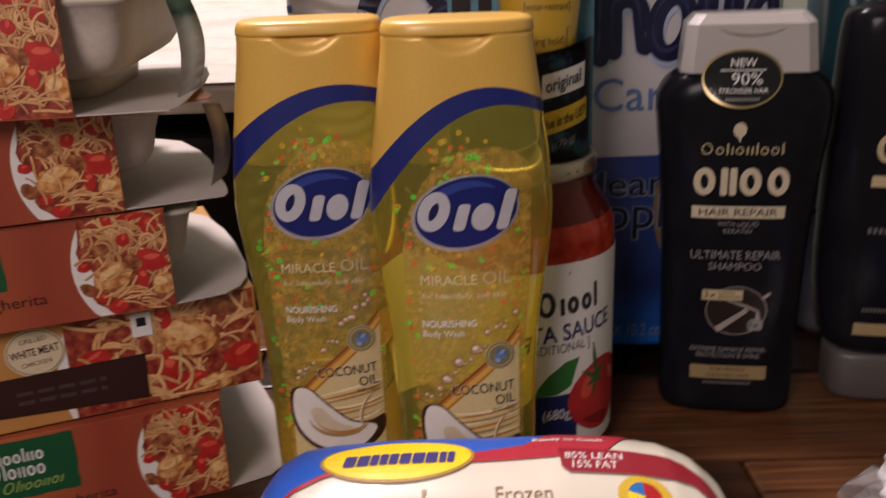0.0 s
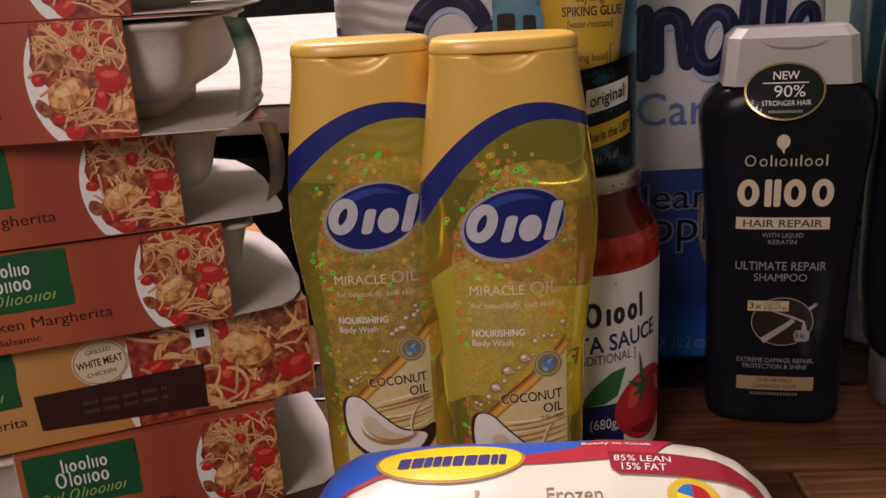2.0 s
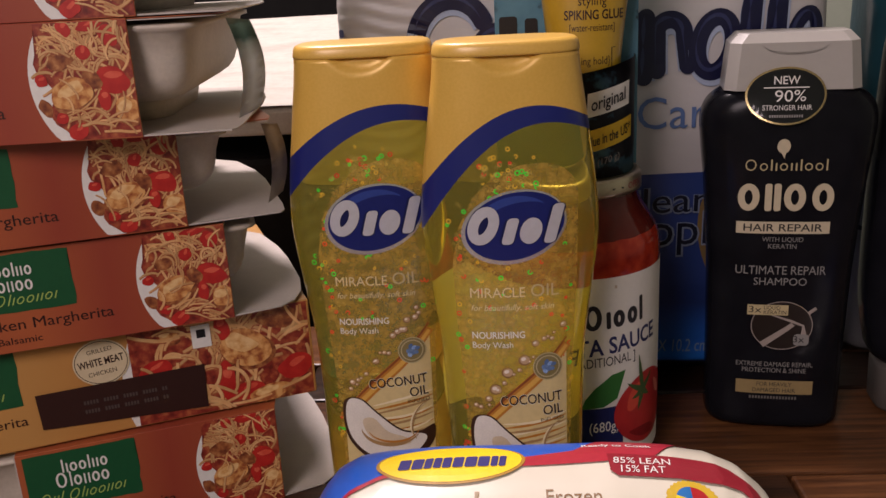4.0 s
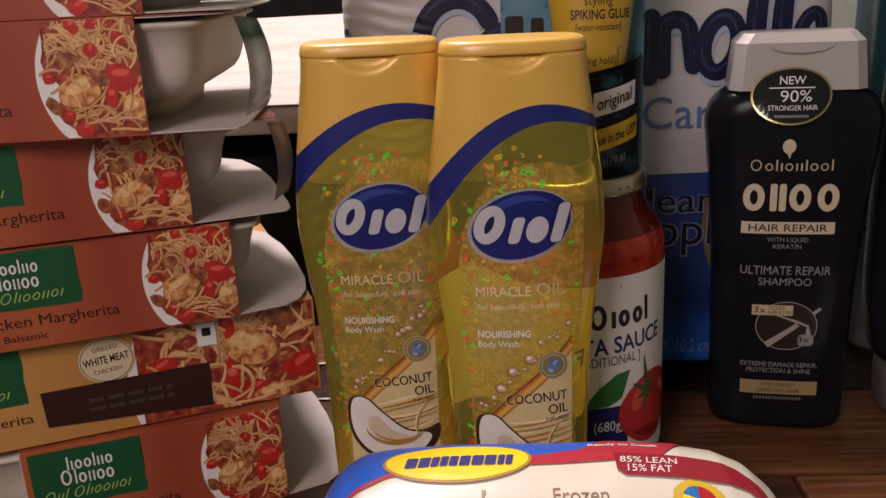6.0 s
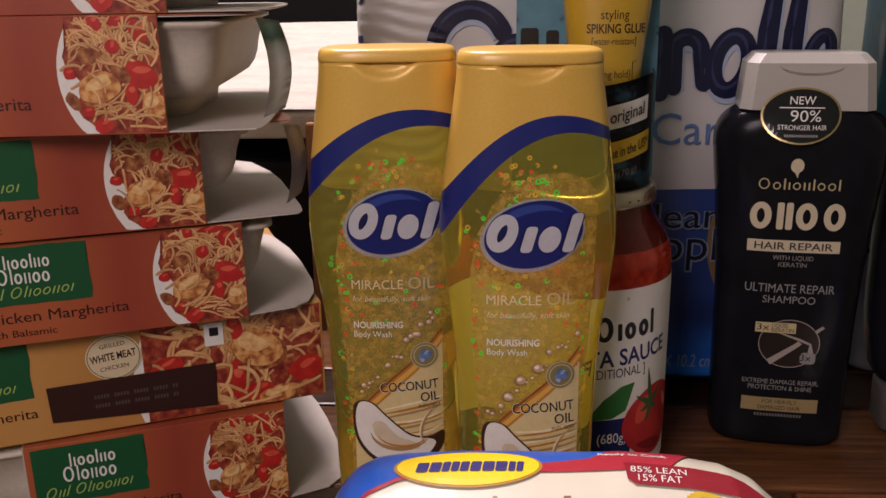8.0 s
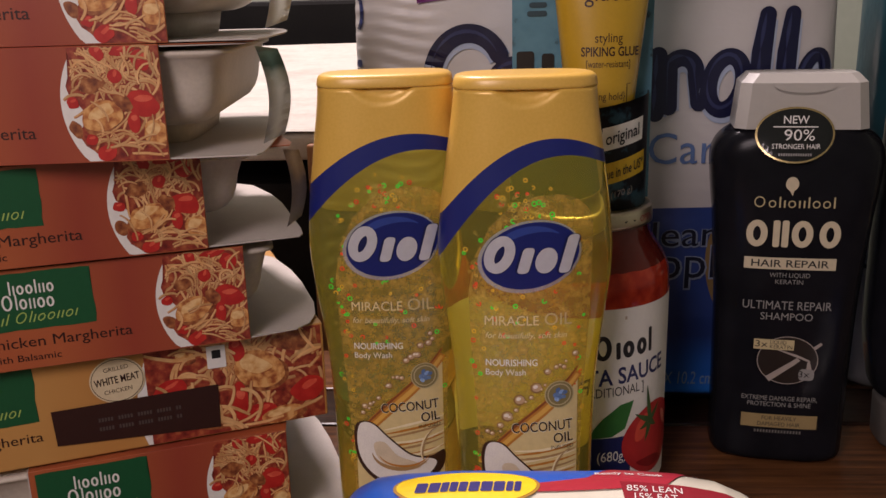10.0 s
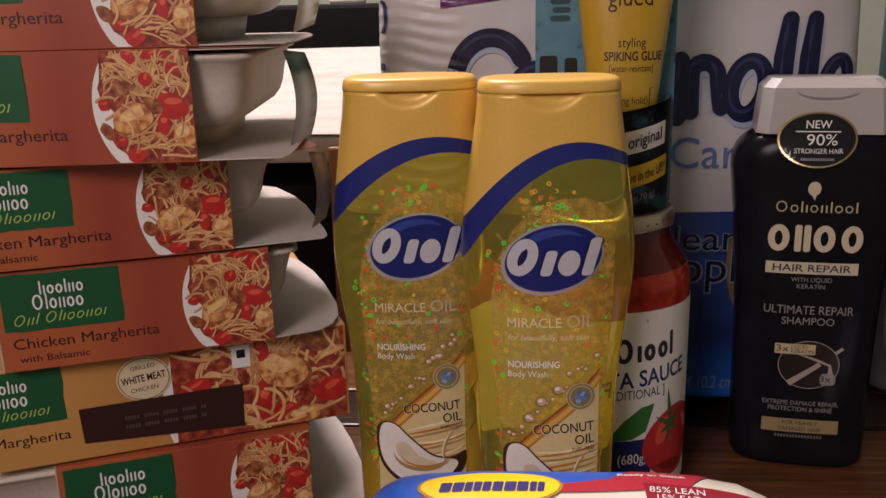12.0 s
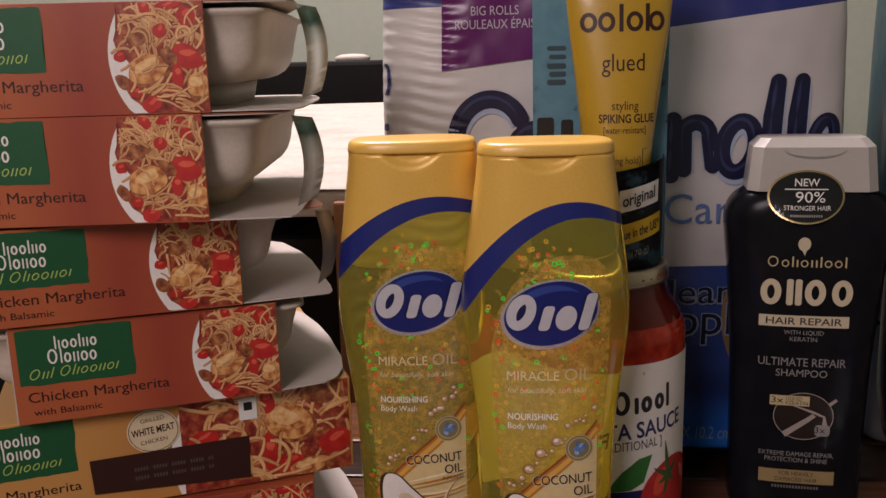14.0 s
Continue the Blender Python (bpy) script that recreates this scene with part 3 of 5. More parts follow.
def meal_carton(m, h, seed, strip=True, strip_reach=0.0485, base_reach=0.036, panel_left=-0.114, tray_push=0.0, strip_mat=None):
    """An opened sleeve carton with its grey tray showing at the cut-away end. Origin: foot of the printed panel at its cut end."""
    t = thing("meal_carton", m, "orange frozen meal carton, cut open at one end, grey tray showing", "food carton", "stacked meal cartons")
    L = panel_left
    front = part("front_panel", box((L, 0.0, 0.0), (0.0, 0.0006, h), 0.0002, 1), ORANGE, t, "orange printed panel with a pasta photo")
    w = base_reach
    tip = [(0.0, 0.0), (0.6 * w, 0.003), (0.80 * w, 0.009), (0.93 * w, 0.020), (w, 0.038), (w, 0.075), (0.95 * w, 0.10), (0.8 * w, 0.13), (0.5 * w, 0.145), (0.0, 0.148)]
    if strip:
        tip = [(0.0, 0.0), (0.93 * w, 0.002), (0.98 * w, 0.006), (w, 0.016)] + tip[4:]
    part("base_panel", sheet([(L, 0.0008)] + [(x, y + 0.0008) for x, y in tip] + [(L, 0.1488)], 0.0002, 0.0008), GREYBOARD, t, "grey inner face of the carton")
    top = [(0.0, 0.0), (0.35 * w, 0.0), (0.90 * w, 0.004), (0.95 * w, 0.012), (0.9 * w, 0.05), (0.3 * w, 0.148), (0.0, 0.148)]
    if not strip:
        top = [(0.0, 0.0), (0.06 * w, 0.010), (0.06 * w, 0.148)]
    for name, z0, z1, mat in (("top_panel", h - 0.0006, h - 0.0002, ORANGE), ("top_liner", h - 0.0012, h - 0.0008, GREYBOARD)):
        part(name, sheet([(L, 0.0008)] + [(x, y + 0.0008) for x, y in top] + [(L, 0.1488)], z0, z1), mat, t)
    part("end_flap", box((L - 0.0007, 0.0010, 0.0004), (L - 0.0002, 0.1485, h - 0.0008)), GREYBOARD, t, "grey board end flap")
    part("back_panel", box((L, 0.1490, 0.0), (-0.02, 0.1496, h)), GREYBOARD, t)
    low, c = 0.0105, -0.0480 - tray_push
    tray = [(low + z, 0.0690 - inset, 0.0660 - inset, 14.0, c, 0.0725) for z, inset in ((0.0, 0.020), (0.0006, 0.0140), (0.0018, 0.0098), (0.0040, 0.0062), (0.0075, 0.0036), (0.0120, 0.0020), (0.0180, 0.0010))]
    tray += [(h - 0.006, 0.0700, 0.067, 18, c, 0.0725), (h - 0.005, 0.0730, 0.069, 18, c, 0.0725), (h - 0.0035, 0.0730, 0.069, 18, c, 0.0725), (h - 0.003, 0.0705, 0.067, 18, c, 0.0725)]
    part("tray_foot", loft([(0.0009, 0.052, 0.042, 7.0, c - 0.004, 0.080), (0.0112, 0.054, 0.044, 7.0, c - 0.004, 0.080)], 48), TRAY_GREY, t, "", True)
    part("tray", loft(tray, 96), TRAY_GREY, t, "grey moulded tray", True)
    if strip:
        bm = bmesh.new()
        rows = []
        k = 16
        for i in range(k + 1):
            f = i / k
            z = 0.004 + (h - 0.006) * f
            x = 0.0345 + (strip_reach - 0.0435) * math.sin(math.pi * (0.08 + 0.84 * f))
            y = 0.004 + 0.004 * (1 - f)
            rows.append([bm.verts.new((x + 0.0080 * j, y + 0.007 * j, z + 0.003 * j * (1 - f) - 0.0015 * j * f)) for j in (0, 0.5, 1)])
        for a, b in zip(rows, rows[1:]):
            for j in range(2):
                bm.faces.new((a[j], a[j + 1], b[j + 1], b[j]))
        bmesh.ops.solidify(bm, geom=bm.faces[:], thickness=0.0005)
        part("tear_strip", bm, strip_mat or STRIP, t, "curled tear strip", True)
    pasta_prints(front, 5, -0.040, 0.0, h, flat, PLATE_BITS, 95, 1.0, (-0.0035, h * 0.51, 0.0355))
    green_label(front, -0.064, h * 0.40, h * 0.97, flat, seed)
    lettering("Chicken Margherita", -0.109, h * 0.225, 0.0047, flat, 0.0005, BROWN_INK, front, width=0.059)
    lettering("with Balsamic", -0.1075, h * 0.085, 0.0030, flat, 0.0005, BROWN_INK, front, width=0.028)
    return t


def sealed_carton(m, h):
    t = thing("meal_carton", m, "tan frozen meal carton lying sealed, dark band and food photo", "food carton", "stacked meal cartons")
    L, R = -0.113, 0.0505
    body = part("body", box((L, 0.0, 0.0), (R, 0.15, h), 0.0008, 2), TAN, t, "tan printed carton")
    print_part("plate_print", [(-0.034, 0.0006), (-0.0375, 0.012), (-0.036, 0.030), (-0.030, h - 0.0006), (0.0, h - 0.0006), (0.0, 0.0006)], flat, 0.0002, WHITE_INK, body, "printed white plate", 0)
    pasta_prints(body, 23, -0.032, R - 0.001, h, flat, CLOSE_BITS, 90, 1.75)
    green_label(body, -0.078, h * 0.44, h * 0.97, flat, 9)
    print_part("dark_band", [(-0.0722, h * 0.17), (-0.0012, h * 0.08), (-0.0006, h * 0.53), (-0.0730, h * 0.52)], flat, 0.0022, BROWN_INK, body, "dark brown printed band", 0)
    for row in (0.36, 0.27):
        bars([(i * 0.62 + 0.9 * (i // 5), 0.42, 0, 0.9) for i in range(22)], -0.054, h * row - 0.001, 0.0021, flat, 0.0025, ink("code_grey", (0.075, 0.055, 0.05)), body, 0.0, "date_code")
    print_part("round_seal", ellipse(-0.0440, h * 0.73, 0.0118, 0.0108), flat, 0.0013, ink("cream_seal", (0.66, 0.55, 0.36)), body, "cream round seal", 0)
    rb = bmesh.new()
    ribbon(rb, arc_pts(-0.0440, h * 0.73, 0.0110, 0.0100, 0, 360, 0, 40), 0.0003, flat, 0.0015)
    part("seal_ring", rb, BROWN_INK, body)
    lettering("GRILLED", -0.0440, h * 0.83, 0.0020, flat, 0.0015, BROWN_INK, body, "CENTER", 5)
    lettering("WHITE MEAT", -0.0440, h * 0.705, 0.0034, flat, 0.0015, BROWN_INK, body, "CENTER", 5, 0.0195, bold=0.02)
    lettering("CHICKEN", -0.0440, h * 0.61, 0.0020, flat, 0.0015, BROWN_INK, body, "CENTER", 5)
    lettering("Chicken Margherita", -0.0775, h * 0.245, 0.0046, flat, 0.0005, BROWN_INK, body, "RIGHT", 0, 0.058)
    print_part("square_tag", rrect(-0.0045, h * 0.70, 0.0040, h * 0.93, 0.0004), flat, 0.0022, WHITE_INK, body, "small white square tag", 0)
    print_part("square_tag_mark", rrect(-0.0022, h * 0.80, 0.0018, h * 0.885, 0.0003), flat, 0.0024, BLACK_INK, body, "", 0)
    return t


def on_line(x, y, turn, s, z, tip=0.0):
    return pose(x + s * math.cos(radians(turn)), y + s * math.sin(radians(turn)), z, 0, tip, turn)


meal_carton(on_line(-0.1301, 0.358, 21, 0.0219, 0.0), 0.0490, 1, strip=False, base_reach=0.034, tray_push=0.045)
sealed_carton(on_line(-0.1381, 0.3606, 23, 0.0, 0.0500), 0.0480)
meal_carton(on_line(-0.1201, 0.3568, 21, 0.0, 0.0990), 0.0440, 2, strip=False, base_reach=0.036, tray_push=0.010)
meal_carton(on_line(-0.1342, 0.3485, 21, 0.0015, 0.1442), 0.0420, 3, strip=True, strip_reach=0.0475, base_reach=0.043, tray_push=0.003, strip_mat=GREYBOARD)
meal_carton(on_line(-0.1363, 0.3232, 6, 0.0, 0.1875), 0.0448, 4)
meal_carton(on_line(-0.136, 0.323, 6, 0.0038, 0.2325), 0.0445, 5)


# body wash bottles
WASH = smoothed([(0.0, 0.0262, 0.0165, 3.0), (0.004, 0.0288, 0.0190, 3.0), (0.030, 0.0296, 0.0200, 2.9), (0.060, 0.0301, 0.0205, 2.8), (0.090, 0.0315, 0.0208, 2.7), (0.118, 0.0350, 0.0210, 2.6), (0.140, 0.0371, 0.0210, 2.6), (0.158, 0.0361, 0.0208, 2.6), (0.178, 0.0334, 0.0203, 2.7), (0.2109, 0.0292, 0.0189, 2.9)], 130)


def thumbed(p):
    """The hollow for the thumb under the cap's lip."""
    if p.y > 0 or p.z < 0.2:
        return p
    edge = p.z - (0.2113 - 0.0070 * max(0.0, 1 - (p.x / 0.0138) ** 2))
    d = max(0.0, min(1.0, edge / 0.0028)) if abs(p.x) < 0.0138 else 0.0
    return p + Vector((0, 0.0022 * d * d * (3 - 2 * d), 0))



def body_wash(m, seed, label, gel):
    t = thing("body_wash_bottle", m, label, "bottle", "body wash bottles")
    rng = random.Random(seed)
    at = front_of(WASH)
    body = part("bottle", loft(WASH, 128, True, thumbed), gel, t, "clear bottle of amber gel, gold and blue shoulder", True)
    cap = [(0.2110, 0.0290, 0.0187, 2.9), (0.2112, 0.0294, 0.0191, 2.9), (0.2120, 0.0295, 0.0192, 2.9), (0.2143, 0.0291, 0.0188, 2.9), (0.2155, 0.0286, 0.0183, 2.9), (0.2161, 0.0278, 0.0176, 2.9), (0.2165, 0.0262, 0.0162, 2.9), (0.2168, 0.020, 0.012, 2.8), (0.2169, 0.006, 0.004, 2.4)]
    part("flip_cap", loft(cap, 96), GOLD_CAP, t, "pearl gold flip cap", True)
    film = [(-0.0205, 0.0160), (0.0225, 0.0160), (0.0235, 0.0700), (0.0262, 0.1200), (0.0270, 0.1560)] + arc_pts(0.0120, 0.1560, 0.0150, 0.0135, 0, 90, 0, 8) + [(0.0040, 0.1690), (-0.0060, 0.1655), (-0.0150, 0.1570), (-0.0215, 0.1440), (-0.0245, 0.1280), (-0.0235, 0.1000), (-0.0215, 0.0700)]
    print_part("front_film", film, at, 0.00018, FRONT_FILM, body, "sheer bronze holographic film", 0.004)
    # brand oval as a plain blue oval with pale bars
    print_part("oval_rim", ellipse(0.0008, 0.1438, 0.0216, 0.0150, 14, 48), at, 0.0004, SILVER_INK, body, "silver oval rim", 0.004)
    print_part("brand_oval", ellipse(0.0012, 0.1442, 0.0203, 0.0137, 14, 48), at, 0.0006, BLUE_INK, body, "blue oval emblem", 0.004)
    sheen = bmesh.new()
    ribbon(sheen, arc_pts(0.0012, 0.1442, 0.0165, 0.0108, 35, 165, 14, 24), [0.0003 + 0.0030 * math.sin(math.pi * i / 24) for i in range(25)], at, 0.00075)
    part("oval_sweep", sheen, ink("lighter_blue", (0.028, 0.055, 0.26), 0.28), body)
    silver = ink("pale_silver", (0.66, 0.66, 0.70), 0.28, 0.5, 0.35)
    shape_row("Oiol", -0.0214, 0.1366, 0.0164, at, 0.0012, ink("mark_edge_blue", (0.006, 0.010, 0.07), 0.3), body, 0.36, 0.28, 0, 0.0385, "brand_mark_edge")
    shape_row("Oiol", -0.0211, 0.1369, 0.0160, at, 0.0017, silver, body, 0.27, 0.28, 0, 0.0385, "brand_mark")
    g = ink("pale_print", (0.72, 0.60, 0.36), 0.4)
    lettering("MIRACLE", -0.0178, 0.1142, 0.0043, at, 0.0005, g, body, width=0.0225)
    lettering("OIL", 0.0070, 0.1142, 0.0054, at, 0.0005, GOLD_INK, body, width=0.0115)
    lettering("for beautifully, soft skin", -0.0178, 0.1085, 0.0026, at, 0.0005, g, body, width=0.034, slant=0.25)
    lettering("NOURISHING", -0.0176, 0.0960, 0.0030, at, 0.0005, WHITE_INK, body, width=0.0218, bold=0.012)
    lettering("Body Wash", -0.0176, 0.0917, 0.0028, at, 0.0005, WHITE_INK, body, width=0.0168)
    # lower print: cream panel, golden swirls, drops, coconut
    cream = [(0.0005, 0.0150), (0.0215, 0.0150), (0.0215, 0.0900), (0.0160, 0.0850), (0.0060, 0.0740), (-0.0080, 0.0600), (-0.0190, 0.0470), (-0.0195, 0.0150)]
    print_part("cream_panel", cream, at, 0.0004, ink("cream_print", (0.70, 0.55, 0.26)), body, "cream printed panel", 0.004)
    def swirl(lift, width, mat, off):
        b = bmesh.new()
        ribbon(b, [(-0.0200 + 0.0415 * f, lift + 0.043 * f ** 1.12 + 0.0016 * math.sin(5.5 * f)) for f in [j / 28 for j in range(29)]], [width * (0.55 + 0.45 * math.sin(math.pi * (0.15 + 0.7 * j / 28))) for j in range(29)], at, off)
        part("swirl_print", b, mat, body)

    swirl(0.0500, 0.0056, ORANGE_INK, 0.00060)
    swirl(0.0492, 0.0022, ink("swirl_gold", (0.72, 0.40, 0.08), 0.35), 0.00064)
    swirl(0.0528, 0.0010, ink("swirl_dark", (0.26, 0.07, 0.02), 0.35), 0.00068)
    pale = ink("splash_pale", (0.86, 0.74, 0.48))
    for i in range(12):
        b = bmesh.new()
        lift, bow = 0.0330 + 0.0021 * i, rng.uniform(-0.0016, 0.0022)
        ribbon(b, [(-0.006 + 0.0275 * f, lift + 0.0045 * f * f + bow * math.sin(2.6 * f)) for f in [j / 18 for j in range(19)]], [0.0002 + rng.uniform(0.7, 1.0) * 0.0011 * math.sin(math.pi * j / 18) ** 0.6 for j in range(19)], at, 0.0007 + 0.00001 * i)
        part("splash_print", b, (TAN_INK, ORANGE_INK, pale)[i % 3], body)
    shell = smooth_loop([(-0.0185, 0.0592), (-0.0200, 0.0500), (-0.0180, 0.0390), (-0.0110, 0.0305), (-0.0010, 0.0268), (0.0110, 0.0275), (0.0205, 0.0350), (0.0215, 0.0440), (0.0150, 0.0420), (0.0060, 0.0440), (-0.0040, 0.0530), (-0.0110, 0.0600)])
    print_part("coconut_shell", shell, at, 0.0009, ink("shell_brown", (0.05, 0.020, 0.010)), body, "", 0.004)
    flesh = smooth_loop([(-0.0170, 0.0590), (-0.0187, 0.0500), (-0.0166, 0.0400), (-0.0100, 0.0322), (-0.0005, 0.0288), (0.0100, 0.0298), (0.0170, 0.0362), (0.0165, 0.0402), (0.0060, 0.0430), (-0.0040, 0.0520), (-0.0112, 0.0594)])
    print_part("coconut_flesh", flesh, at, 0.0012, speckled("coconut_white", (0.80, 0.75, 0.68), 0.45, 0.10, 120, 0), body, "", 0.004)
    print_part("coconut_hollow", smooth_loop([(-0.0110, 0.0490), (-0.0085, 0.0410), (0.0000, 0.0358), (0.0100, 0.0362), (0.0080, 0.0395), (0.0000, 0.0430), (-0.0060, 0.0500)]), at, 0.0014, speckled("coconut_shade", (0.66, 0.54, 0.38), 0.45, 0.15, 160, 0), body, "", 0.004)
    for pts, w, mat in ((arc_pts(0.0020, 0.0455, 0.0140, 0.0095, 185, 330, 0, 20), 0.0018, TAN_INK), (arc_pts(0.0030, 0.0450, 0.0120, 0.0075, 195, 340, 0, 20), 0.0009, ORANGE_INK), (arc_pts(0.0165, 0.0470, 0.0050, 0.0090, 110, 250, -18, 14), 0.0014, pale), (arc_pts(0.0175, 0.0470, 0.0056, 0.0100, 110, 255, -18, 14), 0.0006, TAN_INK)):
        sw = bmesh.new()
        m = len(pts) - 1
        ribbon(sw, pts, [0.0002 + w * math.sin(math.pi * i / m) for i in range(m + 1)], at, 0.0015 + 0.00002 * (w < 0.001))
        part("oil_print", sw, mat, body)
    d = ink("outline_brown", (0.03, 0.015, 0.008))
    halo = ink("halo_cream", (0.88, 0.82, 0.66))
    lettering("COCONUT", 0.0197, 0.0660, 0.0048, at, 0.0008, halo, body, "RIGHT", 3, 0.0266, bold=0.022)
    lettering("OIL", 0.0200, 0.0600, 0.0048, at, 0.0008, halo, body, "RIGHT", 3, 0.0088, bold=0.022)
    lettering("COCONUT", 0.0195, 0.0662, 0.0046, at, 0.0012, d, body, "RIGHT", 3, 0.0262, bold=0.008)
    lettering("OIL", 0.0198, 0.0602, 0.0046, at, 0.0012, d, body, "RIGHT", 3, 0.0085, bold=0.008)
    lettering("INFUSED", 0.0200, 0.0570, 0.0018, at, 0.0009, d, body, "RIGHT", 3)
    print_part("round_seal", ellipse(0.0135, 0.0825, 0.0063, 0.0063), at, 0.0008, ink("olive_seal", (0.24, 0.19, 0.07)), body, "small olive round seal", 0.003)
    rb = bmesh.new()
    ribbon(rb, arc_pts(0.0135, 0.0825, 0.0048, 0.0048, 0, 360, 0, 32), 0.0005, at, 0.0010)
    ribbon(rb, arc_pts(0.0135, 0.0825, 0.0061, 0.0061, 0, 360, 0, 32), 0.0004, at, 0.0010)
    part("seal_ring", rb, GOLD_INK, body)
    fl = bmesh.new()
    for i in range(9):
        a, d = 2.4 * i, 0.0009 * math.sqrt(i)
        fl.faces.new([fl.verts.new(at(p, q, 0.0012 + 1e-5 * i)) for p, q in ellipse(0.0135 + d * math.cos(a), 0.0825 + d * math.sin(a), 0.0012, 0.0009, 70 * i, 12)])
    tagged(part("seal_flower", fl, food("flower_blue", [(0.3, (0.14, 0.26, 0.55)), (0.7, (0.40, 0.55, 0.78))], 900, 0.8), body), kind="stuff")
    ring, bead, shine = bmesh.new(), bmesh.new(), bmesh.new()
    for i in range(19):
        f = (i + rng.random()) / 19
        r = rng.choice((0.0008, 0.0012, 0.0016, 0.0026 if i % 3 == 1 else 0.0012))
        x, z = -0.0175 + 0.0370 * f + rng.uniform(-0.0015, 0.0015), 0.0590 + 0.0400 * f + r + rng.uniform(0, 0.0050)
        ring.faces.new([ring.verts.new(at(p, q, 0.0010 + i * 1e-5)) for p, q in ellipse(x, z, r, r * 0.95, 0, 18)])
        bead.faces.new([bead.verts.new(at(p, q, 0.0013 + i * 1e-5)) for p, q in ellipse(x + 0.05 * r, z + 0.08 * r, 0.80 * r, 0.74 * r, 0, 16)])
        shine.faces.new([shine.verts.new(at(p, q, 0.0016 + i * 1e-5)) for p, q in ellipse(x - 0.15 * r, z + 0.25 * r, 0.42 * r, 0.32 * r, 20, 12)])
    tagged(part("droplet_edge_print", ring, ink("drop_brown", (0.22, 0.11, 0.04), 0.3), body), kind="stuff")
    tagged(part("droplet_print", bead, ink("drop_tan", (0.55, 0.36, 0.20), 0.2), body), kind="stuff")
    tagged(part("droplet_light_print", shine, ink("drop_pale", (0.90, 0.78, 0.62), 0.2), body), kind="stuff")
    # Holographic ring dots; the colours of their diffracted glints are painted in.
    for name, c, count, size, line in (("green_glitter", (0.10, 1.0, 0.08), 30, 0.00080, 0.00055), ("red_glitter", (1.0, 0.10, 0.04), 30, 0.00075, 0.00055), ("amber_glitter", (1.0, 0.62, 0.06), 26, 0.00075, 0.00045), ("gold_glitter", (0.80, 0.60, 0.14), 130, 0.00075, 0.00015)):
        gb = bmesh.new()
        for i in range(count):
            side = rng.random()
            if side < 0.42:
                x, z = rng.gauss(-0.004, 0.0080), rng.gauss(0.1655, 0.0050)
            elif side < 0.72:
                x, z = rng.gauss(-0.0215, 0.0018), rng.uniform(0.04, 0.158)
            elif side < 0.80:
                x, z = rng.gauss(0.0225, 0.0012), rng.uniform(0.05, 0.15)
            else:
                x, z = rng.uniform(-0.020, 0.020), rng.uniform(0.098, 0.130)
            if z > 0.181 - 14.4 * (x - 0.015) ** 2 or abs(x) > 0.027:
                continue
            r = size * rng.uniform(0.55, 1.15)
            sweep = rng.choice((360, 360, 250))
            start = rng.uniform(0, 360)
            ribbon(gb, arc_pts(x, z, r, r, start, start + sweep, 0, 12), line, at, 0.0003 + 2e-6 * i)
        tagged(part(name, gb, ink(name, c, 0.2, 0.6, 0.2), body), kind="stuff")
    return t


body_wash(pose(0.0040, 0.3520, 0.0, 0, 0, 1), 3, "amber body wash bottle with gold cap, beside the pasta sauce", LIQUID)
body_wash(pose(-0.0555, 0.3720, 0.0, 0, 0, 3), 8, "amber body wash bottle with gold cap, beside the cartons", LIQUID_SECOND)


# black shampoo bottle
SHAMPOO = smoothed([(0.0, 0.0325, 0.0190, 3.4), (0.003, 0.0345, 0.0208, 3.4), (0.040, 0.0348, 0.0215, 3.4), (0.090, 0.0360, 0.0218, 3.4), (0.135, 0.0392, 0.0220, 3.4), (0.155, 0.0414, 0.0220, 3.4), (0.164, 0.0420, 0.0219, 3.3), (0.1695, 0.0412, 0.0215, 3.2), (0.1745, 0.0388, 0.0206, 3.1), (0.1782, 0.0350, 0.0192, 3.0), (0.1796, 0.0325, 0.0180, 3.0)], 90)


def eight_sided(rings, bevel=0.0007):
    """A body with bevelled corners: (z, half width, half depth, corner cut)."""
    bm = bmesh.new()
    rows = []
    for z, a, b, c in rings:
        rows.append([bm.verts.new((x, y, z)) for x, y in ((a, -b + c), (a, b - c), (a - c, b), (c - a, b), (-a, b - c), (-a, c - b), (c - a, -b), (a - c, -b))])
    for r, q in zip(rows, rows[1:]):
        for i in range(8):
            bm.faces.new((r[i], r[(i + 1) % 8], q[(i + 1) % 8], q[i]))
    bm.faces.new(rows[0][::-1]), bm.faces.new(rows[-1])
    bmesh.ops.bevel(bm, geom=[e for e in bm.edges if e.calc_face_angle(0) > 0.15], offset=bevel, segments=3, affect="EDGES", profile=0.5)
    return bm



